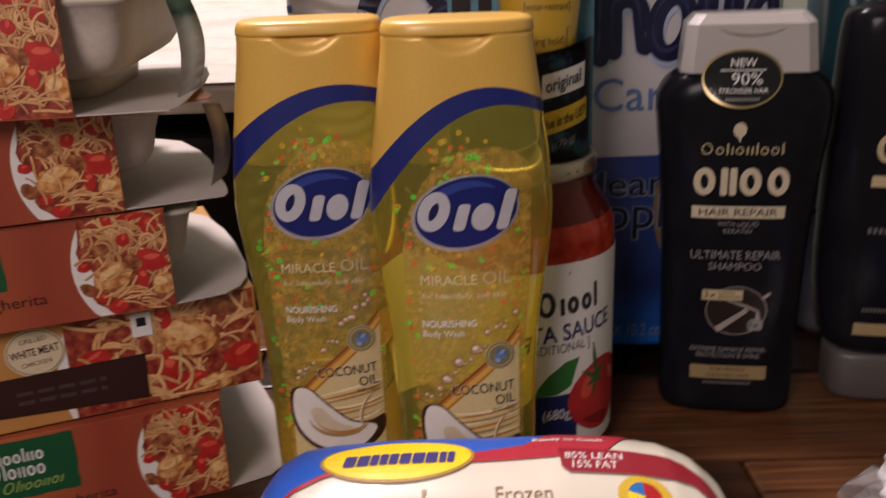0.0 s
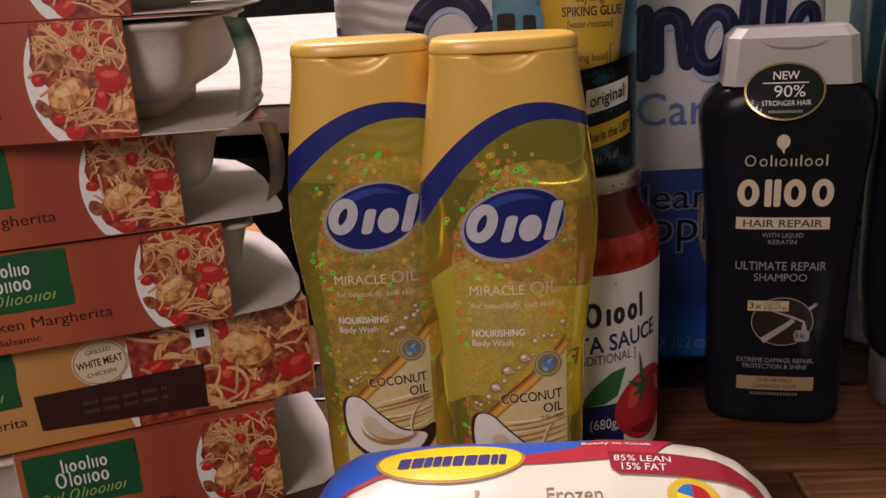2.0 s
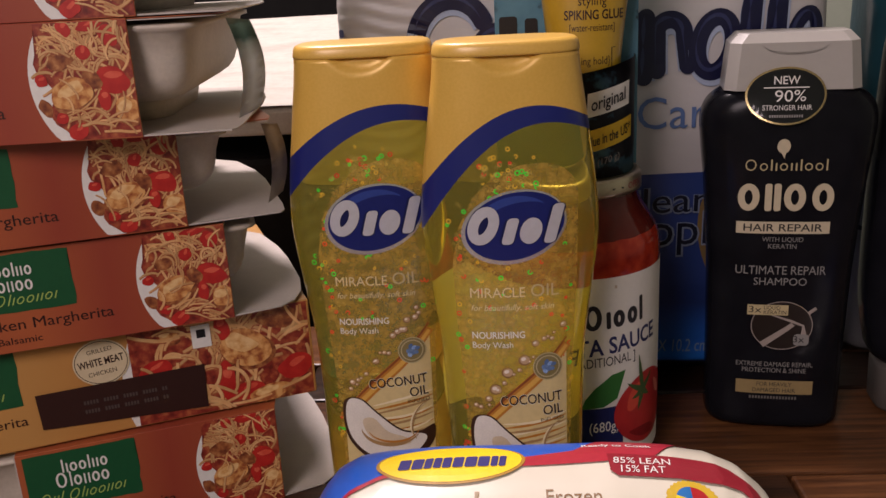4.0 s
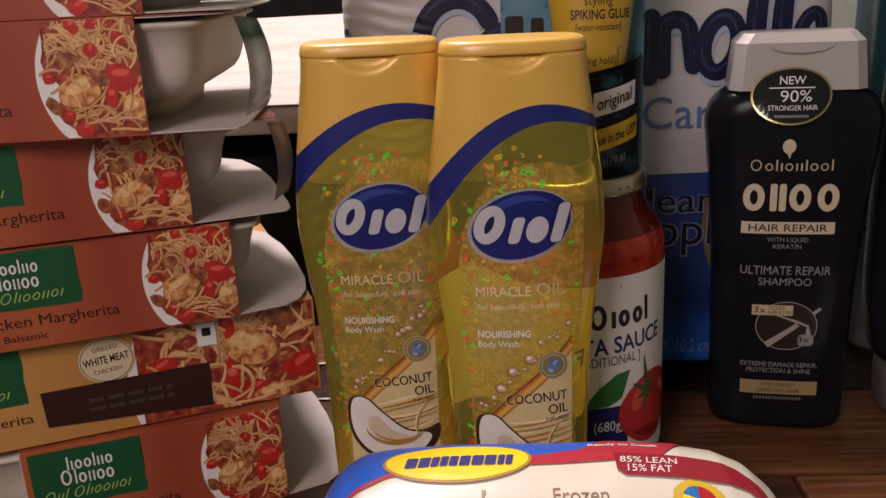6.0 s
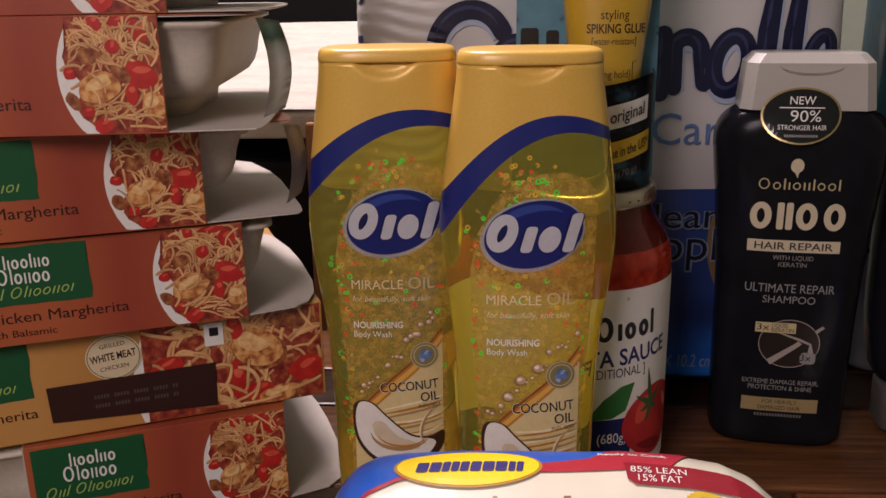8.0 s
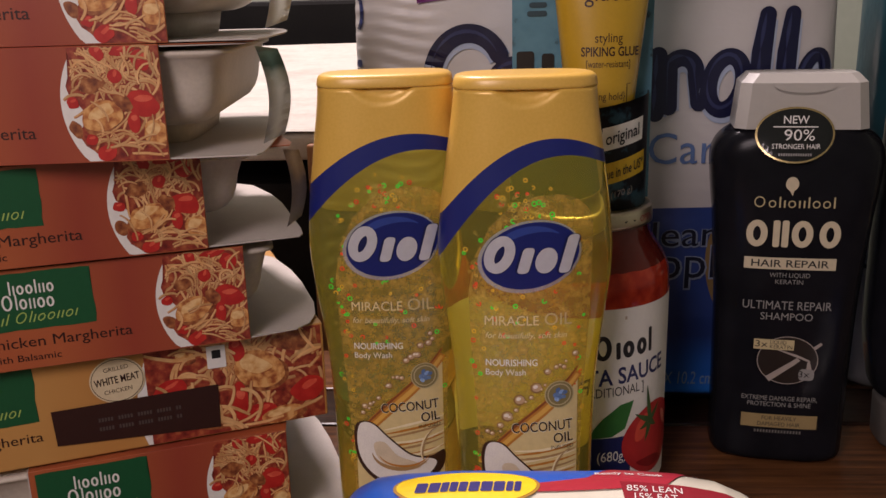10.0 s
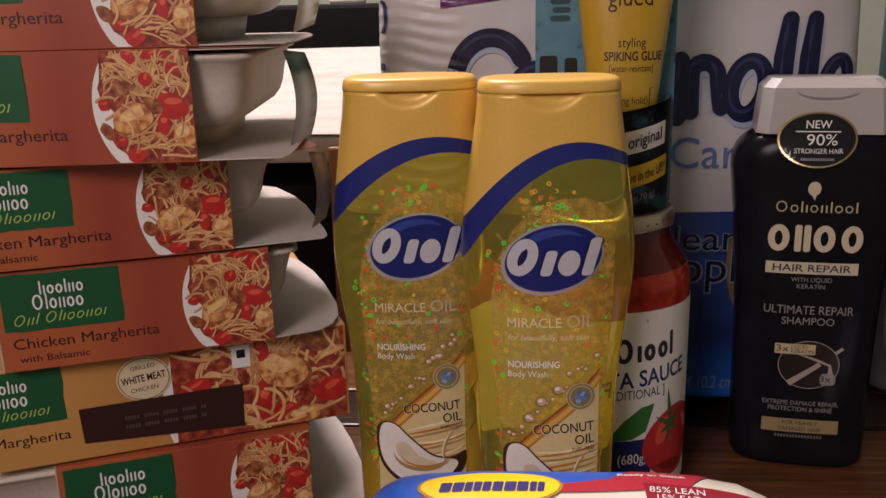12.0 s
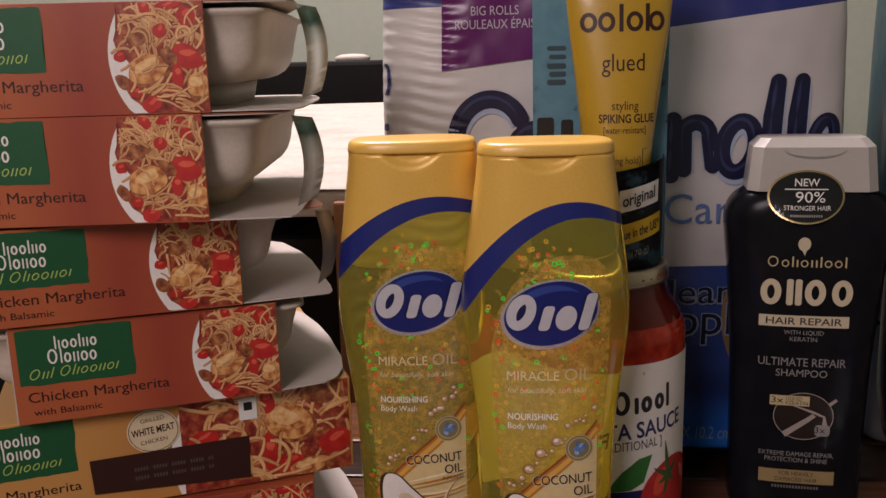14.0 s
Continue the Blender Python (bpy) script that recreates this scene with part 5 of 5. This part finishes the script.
def roll_pack(m):
    t = thing("toilet_paper_pack", m, "white and navy plastic pack of toilet paper rolls, creased film", "toilet paper")
    at0 = front_of(ROLLS)

    def at(x, z, off):
        return ribbed(at0(x, z, 0)) - Vector((0, off + 0.0006, 0))

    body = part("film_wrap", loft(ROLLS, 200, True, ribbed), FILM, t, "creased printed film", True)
    print_part("purple_tag", [(-0.0955, 0.2440), (-0.0380, 0.2506), (-0.0380, 0.3060), (-0.0945, 0.3060)], at, 0.0004, PURPLE_INK, body, "purple printed tag", 0.0018)
    tw = ink("tag_white", (0.45, 0.38, 0.45))
    lettering("BIG ROLLS", -0.0655, 0.2738, 0.0050, at, 0.0008, tw, body, "CENTER", 0, 0.0262)
    lettering("ROULEAUX ÉPAIS", -0.0655, 0.2665, 0.0050, at, 0.0008, tw, body, "CENTER", 0, 0.0440)
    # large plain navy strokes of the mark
    z0 = 0.1850
    gleam = ink("highlight_navy", (0.030, 0.036, 0.10), 0.3)
    deep_blue = ink("puffed_navy", (0.009, 0.010, 0.040), 0.3)
    strokes = (
        ("open_arc", arc_pts(-0.0690, 0.2060, 0.0190, 0.0222, 35, 300, -6, 36), 0.0100),
        ("round_stroke", arc_pts(-0.0430, 0.1990, 0.0125, 0.0125, 0, 360, 0, 36), 0.0090),
        ("arch", [(0.0385, z0 + 0.002)] + arc_pts(0.0450, 0.2050, 0.0075, 0.0078, 160, 0, -6, 18) + [(0.0545, z0 + 0.004)], 0.0090),
        ("stem", [(0.0315, z0 - 0.001), (0.0325, 0.2140)], 0.0096),
        ("round_stroke", arc_pts(0.0685, 0.1990, 0.0088, 0.0142, 0, 360, -12, 34), 0.0088),
        ("tall_stroke", [(0.0855, z0 + 0.002), (0.0865, 0.2150), (0.0885, 0.2340)], [0.0108, 0.0108, 0.0086]),
        ("tall_stroke", [(0.0990, z0 + 0.002), (0.1000, 0.2150), (0.1018, 0.2340)], [0.0108, 0.0108, 0.0086]),
        ("round_stroke", arc_pts(0.1150, 0.2000, 0.0065, 0.0130, -60, 220, -12, 24), 0.0076),
    )
    for name, pts, ws in strokes:
        bm = bmesh.new()
        m = len(pts) - 1
        wl = list(ws) if isinstance(ws, list) else [ws] * (m + 1)
        ribbon(bm, pts, wl, at, 0.0006)
        ringed = math.hypot(pts[0][0] - pts[-1][0], pts[0][1] - pts[-1][1]) < 1e-5
        for (px, pz), w in () if ringed else ((pts[0], wl[0]), (pts[-1], wl[-1])):
            bm.faces.new([bm.verts.new(at(p, q, 0.00065)) for p, q in ellipse(px, pz, w / 2, w / 2, 0, 20)])
        part(name, bm, deep_blue, body)
        # printed highlight: a paler line painted on so the stroke looks puffed
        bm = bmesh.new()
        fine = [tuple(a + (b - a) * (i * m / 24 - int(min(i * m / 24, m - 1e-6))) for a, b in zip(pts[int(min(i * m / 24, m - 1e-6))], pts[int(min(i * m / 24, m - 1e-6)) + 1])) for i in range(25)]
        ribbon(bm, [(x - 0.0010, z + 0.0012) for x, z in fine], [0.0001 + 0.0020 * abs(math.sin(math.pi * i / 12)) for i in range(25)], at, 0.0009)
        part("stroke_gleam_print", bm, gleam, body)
    pale_edge = ink("pale_edge_print", (0.36, 0.42, 0.55))
    for name, pts, ws in strokes:
        bm = bmesh.new()
        ribbon(bm, [(x + 0.0004, z - 0.0022) for x, z in pts], [w + 0.0016 for w in ws] if isinstance(ws, list) else ws + 0.0016, at, 0.0003)
        part("pale_edge", bm, pale_edge, body)
    lettering("Care", 0.0288, 0.1562, 0.0172, at, 0.0006, PALE_BLUE_INK, body, width=0.0475)
    lettering("TO", 0.0722, 0.1785, 0.0030, at, 0.0006, DIM_INK, body)
    pale = ink("dim_blue_outline", (0.20, 0.24, 0.34))
    deep = ink("deep_navy", (0.006, 0.008, 0.022))
    lettering("Clean", 0.0152, 0.1082, 0.0148, at, 0.0006, pale, body, width=0.0560, bold=0.03)
    lettering("Clean", 0.0152, 0.1086, 0.0148, at, 0.0010, deep, body, width=0.0550, bold=0.0)
    lettering("Ripple", 0.0162, 0.0890, 0.0195, at, 0.0006, pale, body, width=0.0680, bold=0.03)
    lettering("Ripple", 0.0162, 0.0894, 0.0195, at, 0.0010, deep, body, width=0.0670, bold=0.0)
    lettering("11.7 X 10.2 cm", 0.0745, 0.0190, 0.0090, at, 0.0006, ink("pale_size_print", (0.30, 0.42, 0.60)), body, "RIGHT", 0, 0.0420)
    bm = bmesh.new()
    ribbon(bm, arc_pts(0.0940, 0.0880, 0.0240, 0.0480, 95, 200, 0, 24), [0.001 + 0.016 * math.sin(math.pi * i / 24) for i in range(25)], at, 0.0004)
    part("gold_sweep", bm, ink("dull_gold_sweep", (0.20, 0.13, 0.05)), body)
    # dark print down the end
    bm = bmesh.new()
    ribbon(bm, arc_pts(-0.1285, 0.2400, 0.0020, 0.0080, 120, -110, 0, 16), 0.0022, at, 0.0006)
    part("end_mark", bm, NAVY_INK, body)
    bars([(0, 0.35, 0.0, 0.9), (0, 0.35, 1.3, 2.1), (0, 0.35, 2.6, 3.0)], -0.1305, 0.185, 0.0100, at, 0.0006, NAVY_INK, body, 0, "end_mark")
    return t


roll_pack(pose(0.0475, 0.5300, 0.0, 0, 0, 0))


# teal pack at the end of the row
def teal_pack(m):
    t = thing("tissue_pack", m, "dark teal and pale grey plastic tissue pack", "tissue pack")
    k = Mat("teal_film", 0.3)
    x, _, z = k.xyz()
    teal = k.ramp(k.noise(18, 4), [(0.3, (0.005, 0.028, 0.042)), (0.7, (0.009, 0.048, 0.064))])
    grey = k.ramp(k.noise(18, 4), [(0.3, (0.30, 0.30, 0.31)), (0.7, (0.40, 0.40, 0.40))])
    seam = k.math("LESS_THAN", k.math("ABSOLUTE", k.math("SUBTRACT", z, 0.082)), 0.0014)
    k.colour(k.mix(k.math("GREATER_THAN", z, 0.108), k.mix(seam, grey, (0.02, 0.03, 0.035)), teal))
    k.bump(k.noise(40, 4), 0.5, 0.002)
    rings = smoothed([(0.0, 0.066, 0.026, 4.5), (0.006, 0.070, 0.033, 5), (0.10, 0.071, 0.036, 5), (0.20, 0.071, 0.036, 5), (0.29, 0.070, 0.034, 5), (0.300, 0.062, 0.024, 4)], 60)
    at = front_of(rings)
    body = part("film_wrap", loft(rings, 96), k.m, t, "teal printed film", True)
    pale = ink("pale_teal_print", (0.22, 0.28, 0.29))
    lettering("gel", -0.0630, 0.1980, 0.0165, at, 0.0006, pale, body, width=0.0330)
    lettering("ft", -0.0620, 0.1740, 0.0165, at, 0.0006, pale, body, width=0.0140)
    print_part("pink_print", rrect(-0.0615, 0.2500, -0.0400, 0.2640, 0.004), at, 0.0006, ink("pink_ink", (0.62, 0.08, 0.16)), body, "", 0.004)
    print_part("leaf_print", [(-0.064, 0.232), (-0.058, 0.237), (-0.054, 0.248), (-0.060, 0.246), (-0.065, 0.240)], at, 0.0006, ink("leaf_lime", (0.16, 0.34, 0.06)), body, "", 0.004)
    return t


teal_pack(pose(0.2885, 0.5360, 0.0, 0, 0, -6))


# frozen turkey log
def turkey_log(m):
    t = thing("frozen_turkey_log", m, "cream plastic log of frozen ground turkey with a yellow oval mark", "frozen meat")
    R, seg = 0.0446, 72
    prof = [(-0.078, 0.004), (-0.0775, 0.014), (-0.0755, 0.0235), (-0.072, 0.031), (-0.066, 0.0375), (-0.058, 0.0412), (-0.048, 0.0427), (-0.03, R), (0.0, R), (0.03, R), (0.052, 0.0427), (0.066, 0.0408), (0.076, 0.0368), (0.084, 0.0300), (0.089, 0.0215), (0.0915, 0.012), (0.0922, 0.004)]
    prof = [(0.945 * x, min(R, 1.018 * r)) for x, r in prof]

    def rad(x):
        for (xa, ra), (xb, rb) in zip(prof, prof[1:]):
            if xa <= x <= xb:
                return ra + (rb - ra) * (x - xa) / (xb - xa)
        return 0.004

    def lump(x, a):
        return 1 + 0.012 * noise.noise(Vector((x * 30, math.cos(a) * 1.5, math.sin(a) * 1.5))) + (0.008 * math.sin(a * 14) * max(0, (abs(x - 0.007) - 0.066) / 0.02))

    def at(x, s, off):
        # s: metres round the casing from its top, towards the viewer
        a = math.pi / 2 + s / R
        r = rad(x) * lump(x, a) + 0.35 * off
        return Vector((x, r * math.cos(a), R + r * math.sin(a)))

    bm = bmesh.new()
    n = 110
    rows = []
    for i in range(n + 1):
        x = prof[0][0] + (prof[-1][0] - prof[0][0]) * i / n
        rows.append([bm.verts.new(at(x, R * (2 * math.pi * j / seg - math.pi / 2), 0)) for j in range(seg)])
    for a, b in zip(rows, rows[1:]):
        for j in range(seg):
            bm.faces.new((a[j], a[(j + 1) % seg], b[(j + 1) % seg], b[j]))
    bm.faces.new(rows[0]), bm.faces.new(rows[-1][::-1])
    bmesh.ops.recalc_face_normals(bm, faces=bm.faces[:])
    body = part("casing", bm, CASING, t, "taut cream plastic casing", True)

    tb = bmesh.new()
    rng = random.Random(6)
    rows = []
    for i in range(9):
        x = 0.0852 + 0.0026 * i
        w = 0.006 + 0.0022 * i
        rows.append([tb.verts.new((x + rng.uniform(-0.0008, 0.0008), -0.004 + w * math.cos(a) * 0.9, 0.034 - 0.0022 * i + w * math.sin(a) * 0.45 + rng.uniform(-0.0012, 0.0012))) for a in [2 * math.pi * j / 18 for j in range(18)]])
    for a, b in zip(rows, rows[1:]):
        for j in range(18):
            tb.faces.new((a[j], a[(j + 1) % 18], b[(j + 1) % 18], b[j]))
    bmesh.ops.solidify(tb, geom=tb.faces[:], thickness=0.0003)
    ck = Mat("clear_casing_tail", 0.12)
    ck.set("Transmission Weight", 0.85).set("IOR", 1.25).colour((0.85, 0.84, 0.80))
    part("casing_tail", tb, ck.m, t, "gathered clear plastic tail")

    def strip_print_between(name, lo, hi, x0, x1, mat, off):
        b = bmesh.new()
        prev = None
        for i in range(61):
            x = x0 + (x1 - x0) * i / 60
            u, w = lo(x), hi(x)
            col = [b.verts.new(at(x, u + (w - u) * j / 8, off)) for j in range(9)]
            if prev:
                for j in range(8):
                    b.faces.new((prev[j], col[j], col[j + 1], prev[j + 1]))
            prev = col
        bmesh.ops.recalc_face_normals(b, faces=b.faces[:])
        return part(name, b, mat, body, "", True)

    edge = along([(-0.0745, 0.030), (-0.066, 0.0185), (-0.056, 0.0092), (-0.046, 0.0040), (-0.030, -0.0015), (0.0006, -0.0036), (0.0173, -0.0079), (0.0210, -0.0125), (0.0280, -0.0240)])
    foot = along([(-0.0745, 0.0325), (-0.066, 0.0206), (-0.056, 0.0112), (-0.046, 0.0060), (-0.030, 0.0025), (0.0006, 0.0020), (0.0272, 0.0006), (0.0434, -0.0036), (0.0513, -0.0168), (0.056, -0.030)])
    strip_print_between("blue_band", lambda x: -0.05, edge, -0.0705, 0.045, ink("casing_blue", (0.020, 0.11, 0.55), 0.28), 0.0011)
    strip_print_between("red_band", edge, foot, -0.0705, 0.058, ink("casing_red", (0.42, 0.03, 0.05), 0.28), 0.0014)
    print_m = lambda pts, name, mat, off, label="", holder=None: part(name, poly([(x, -s) for x, s in pts], lambda x, z, o: at(x, -z, o), off, 0.004), mat, holder or body, label)
    up = lambda x, z, o: at(x, -z, o)
    print_m(ellipse(-0.0234, -0.0018, 0.0245, 0.0121, 0, 48), "oval_rim", ink("oval_rim_gold", (0.42, 0.22, 0.02)), 0.0019)
    print_m(ellipse(-0.0234, -0.0019, 0.0234, 0.0112, 0, 48), "brand_oval", YELLOW_INK, 0.0022, "yellow oval emblem")
    blocks = [(0.0, 0.62), (0.70, 0.60), (1.36, 0.42), (1.84, 0.42), (2.32, 0.46), (2.86, 0.56), (3.50, 0.62), (4.18, 0.60), (4.86, 0.36), (5.28, 0.36)]
    bars([(u, w, 0.0, 1.0) for u, w in blocks], -0.0405, -0.0026, 0.0062, up, 0.0028, ink("mark_blue", (0.025, 0.02, 0.16)), body, 0.12, "block_mark")
    redtag = [(0.0277, -0.0040), (0.0434, -0.0036), (0.058, -0.0028), (0.0665, -0.0008), (0.0742, 0.0060), (0.0790, 0.0180), (0.0760, 0.0185), (0.068, 0.0100), (0.050, 0.0086), (0.0300, 0.0080), (0.0277, 0.0055)]
    print_m(redtag, "red_tag", DARK_RED_INK, 0.0018, "dark red tag")
    lettering("85% LEAN", 0.0291, -0.0021, 0.0034, up, 0.0023, WHITE_INK, body, width=0.0181, slant=0.10)
    lettering("15% FAT", 0.0310, -0.0065, 0.0034, up, 0.0023, WHITE_INK, body, width=0.0140, slant=0.10)
    lettering("Ready to Cook", 0.0203, 0.0102, 0.0028, up, 0.0020, WHITE_INK, body, width=0.0230, bold=0.012)
    brown = ink("casing_brown", (0.22, 0.12, 0.045))
    lettering("every", -0.0462, -0.0235, 0.0110, up, 0.0006, ink("casing_tan", (0.40, 0.26, 0.10)), body, width=0.0280, slant=0.25)
    lettering("day", -0.0205, -0.0277, 0.0148, up, 0.0006, ink("casing_tan_low", (0.36, 0.27, 0.16)), body, width=0.0215)
    lettering("Frozen", 0.0068, -0.0183, 0.0056, up, 0.0006, brown, body, width=0.0170)
    lettering("Ground", 0.0068, -0.0268, 0.0066, up, 0.0006, brown, body, width=0.0300)
    lettering("TURKEY", 0.0068, -0.0358, 0.0066, up, 0.0006, brown, body, width=0.0340)
    sun = [(0.0515 + (0.0083 if i % 2 else 0.0078) * math.cos(math.pi * i / 30), 0.0170 + (0.0085 if i % 2 else 0.0078) * math.sin(math.pi * i / 30)) for i in range(60)]
    print_m(sun, "round_seal", ink("seal_gold", (0.62, 0.42, 0.03)), 0.0007, "yellow round seal")
    print_m(ellipse(0.0515, 0.0170, 0.0052, 0.0054), "seal_red", RED_INK, 0.0009)
    print_m([(0.0515, 0.0117)] + arc_pts(0.0515, 0.0170, 0.0052, 0.0054, -95, -200, 0, 12) + [(0.0515, 0.0170)], "seal_blue", ink("seal_blue_ink", (0.02, 0.16, 0.45)), 0.0011)
    print_m([(0.0515, 0.0170)] + arc_pts(0.0515, 0.0170, 0.0052, 0.0054, 200, 110, 0, 8), "seal_yellow", YELLOW_INK, 0.0012)
    return t


turkey_log(pose(0.0035, 0.2440, 0.0, 0, 0, 0))


# clear bag at the table's near corner
def clear_bag(m):
    t = thing("plastic_bag_pack", m, "crumpled clear plastic pack with blue and white print", "plastic pack")
    rng = random.Random(2)
    bm = bmesh.new()
    bmesh.ops.create_icosphere(bm, subdivisions=4, radius=1.0)
    for v in bm.verts:
        p = v.co.copy()
        k = 1 + 0.16 * noise.noise(p * 2.3) + 0.07 * noise.noise(p * 6.0)
        v.co = Vector((p.x * 0.050 * k, p.y * 0.036 * k, max(0.0005, 0.024 + p.z * 0.025 * k)))
    k = Mat("bag_print", 0.2)
    k.colour(k.ramp(k.noise(22, 2), [(0.0, (0.62, 0.62, 0.64)), (0.46, (0.70, 0.70, 0.70)), (0.50, (0.02, 0.03, 0.35)), (1.0, (0.03, 0.05, 0.45))]))
    k.bump(k.noise(60, 4), 0.6, 0.002)
    k.set("Coat Weight", 0.8)
    part("filled_bag", bm, k.m, t, "white and blue printed film", False)
    bm = bmesh.new()
    rows = []
    for i in range(13):
        a = radians(150 + 90 * i / 12)
        rows.append([bm.verts.new((math.cos(a) * (0.046 + 0.020 * j) + rng.uniform(-0.002, 0.002), math.sin(a) * (0.034 + 0.016 * j), 0.018 - 0.010 * j + rng.uniform(-0.003, 0.003))) for j in (0, 0.5, 1)])
    for a, b in zip(rows, rows[1:]):
        for j in range(2):
            bm.faces.new((a[j], a[j + 1], b[j + 1], b[j]))
    bmesh.ops.solidify(bm, geom=bm.faces[:], thickness=0.0004)
    c = Mat("clear_film", 0.08)
    c.set("Transmission Weight", 0.9).set("IOR", 1.3).colour((0.9, 0.9, 0.9))
    part("clear_edge", bm, c.m, t, "clear crinkled film edge")
    return t


clear_bag(pose(0.2250, 0.3060, 0.0, 0, 0, -30))


# ---- table of dark planks ----
def plank_table():
    t = thing("plank_table", pose(0, 0, 0), "dark stained wooden plank table", "table")
    part("underframe", box((-0.68, -0.16, -0.060), (0.68, 0.585, -0.0225), 0.002), WOOD, t)
    for x in (-0.62, 0.62):
        for y in (-0.12, 0.54):
            part("leg", box((x - 0.03, y - 0.03, -0.75), (x + 0.03, y + 0.03, -0.0605), 0.004), WOOD, t)
    rng = random.Random(12)
    edges = [-0.170, -0.080, 0.010, 0.100, 0.190, 0.289, 0.379, 0.469, 0.520, 0.590]
    for k, (a, b) in enumerate(zip(edges, edges[1:])):
        x = -0.70 - rng.uniform(0, 0.2)
        if k == 5:
            x = 0.137 - 3 * 0.30
        while x < 0.70:
            w = 0.30 if k == 5 else rng.uniform(0.22, 0.42)
            lo, hi = max(x, -0.70), min(x + w, 0.70)
            if hi - lo > 0.01:
                part("plank", box((lo + 0.0010, a + 0.0010, -0.022), (hi - 0.0010, b - 0.0010, -0.0001 - rng.uniform(0, 0.0006)), 0.0016, 2), WOOD, t)
            x += w
    return t


plank_table()
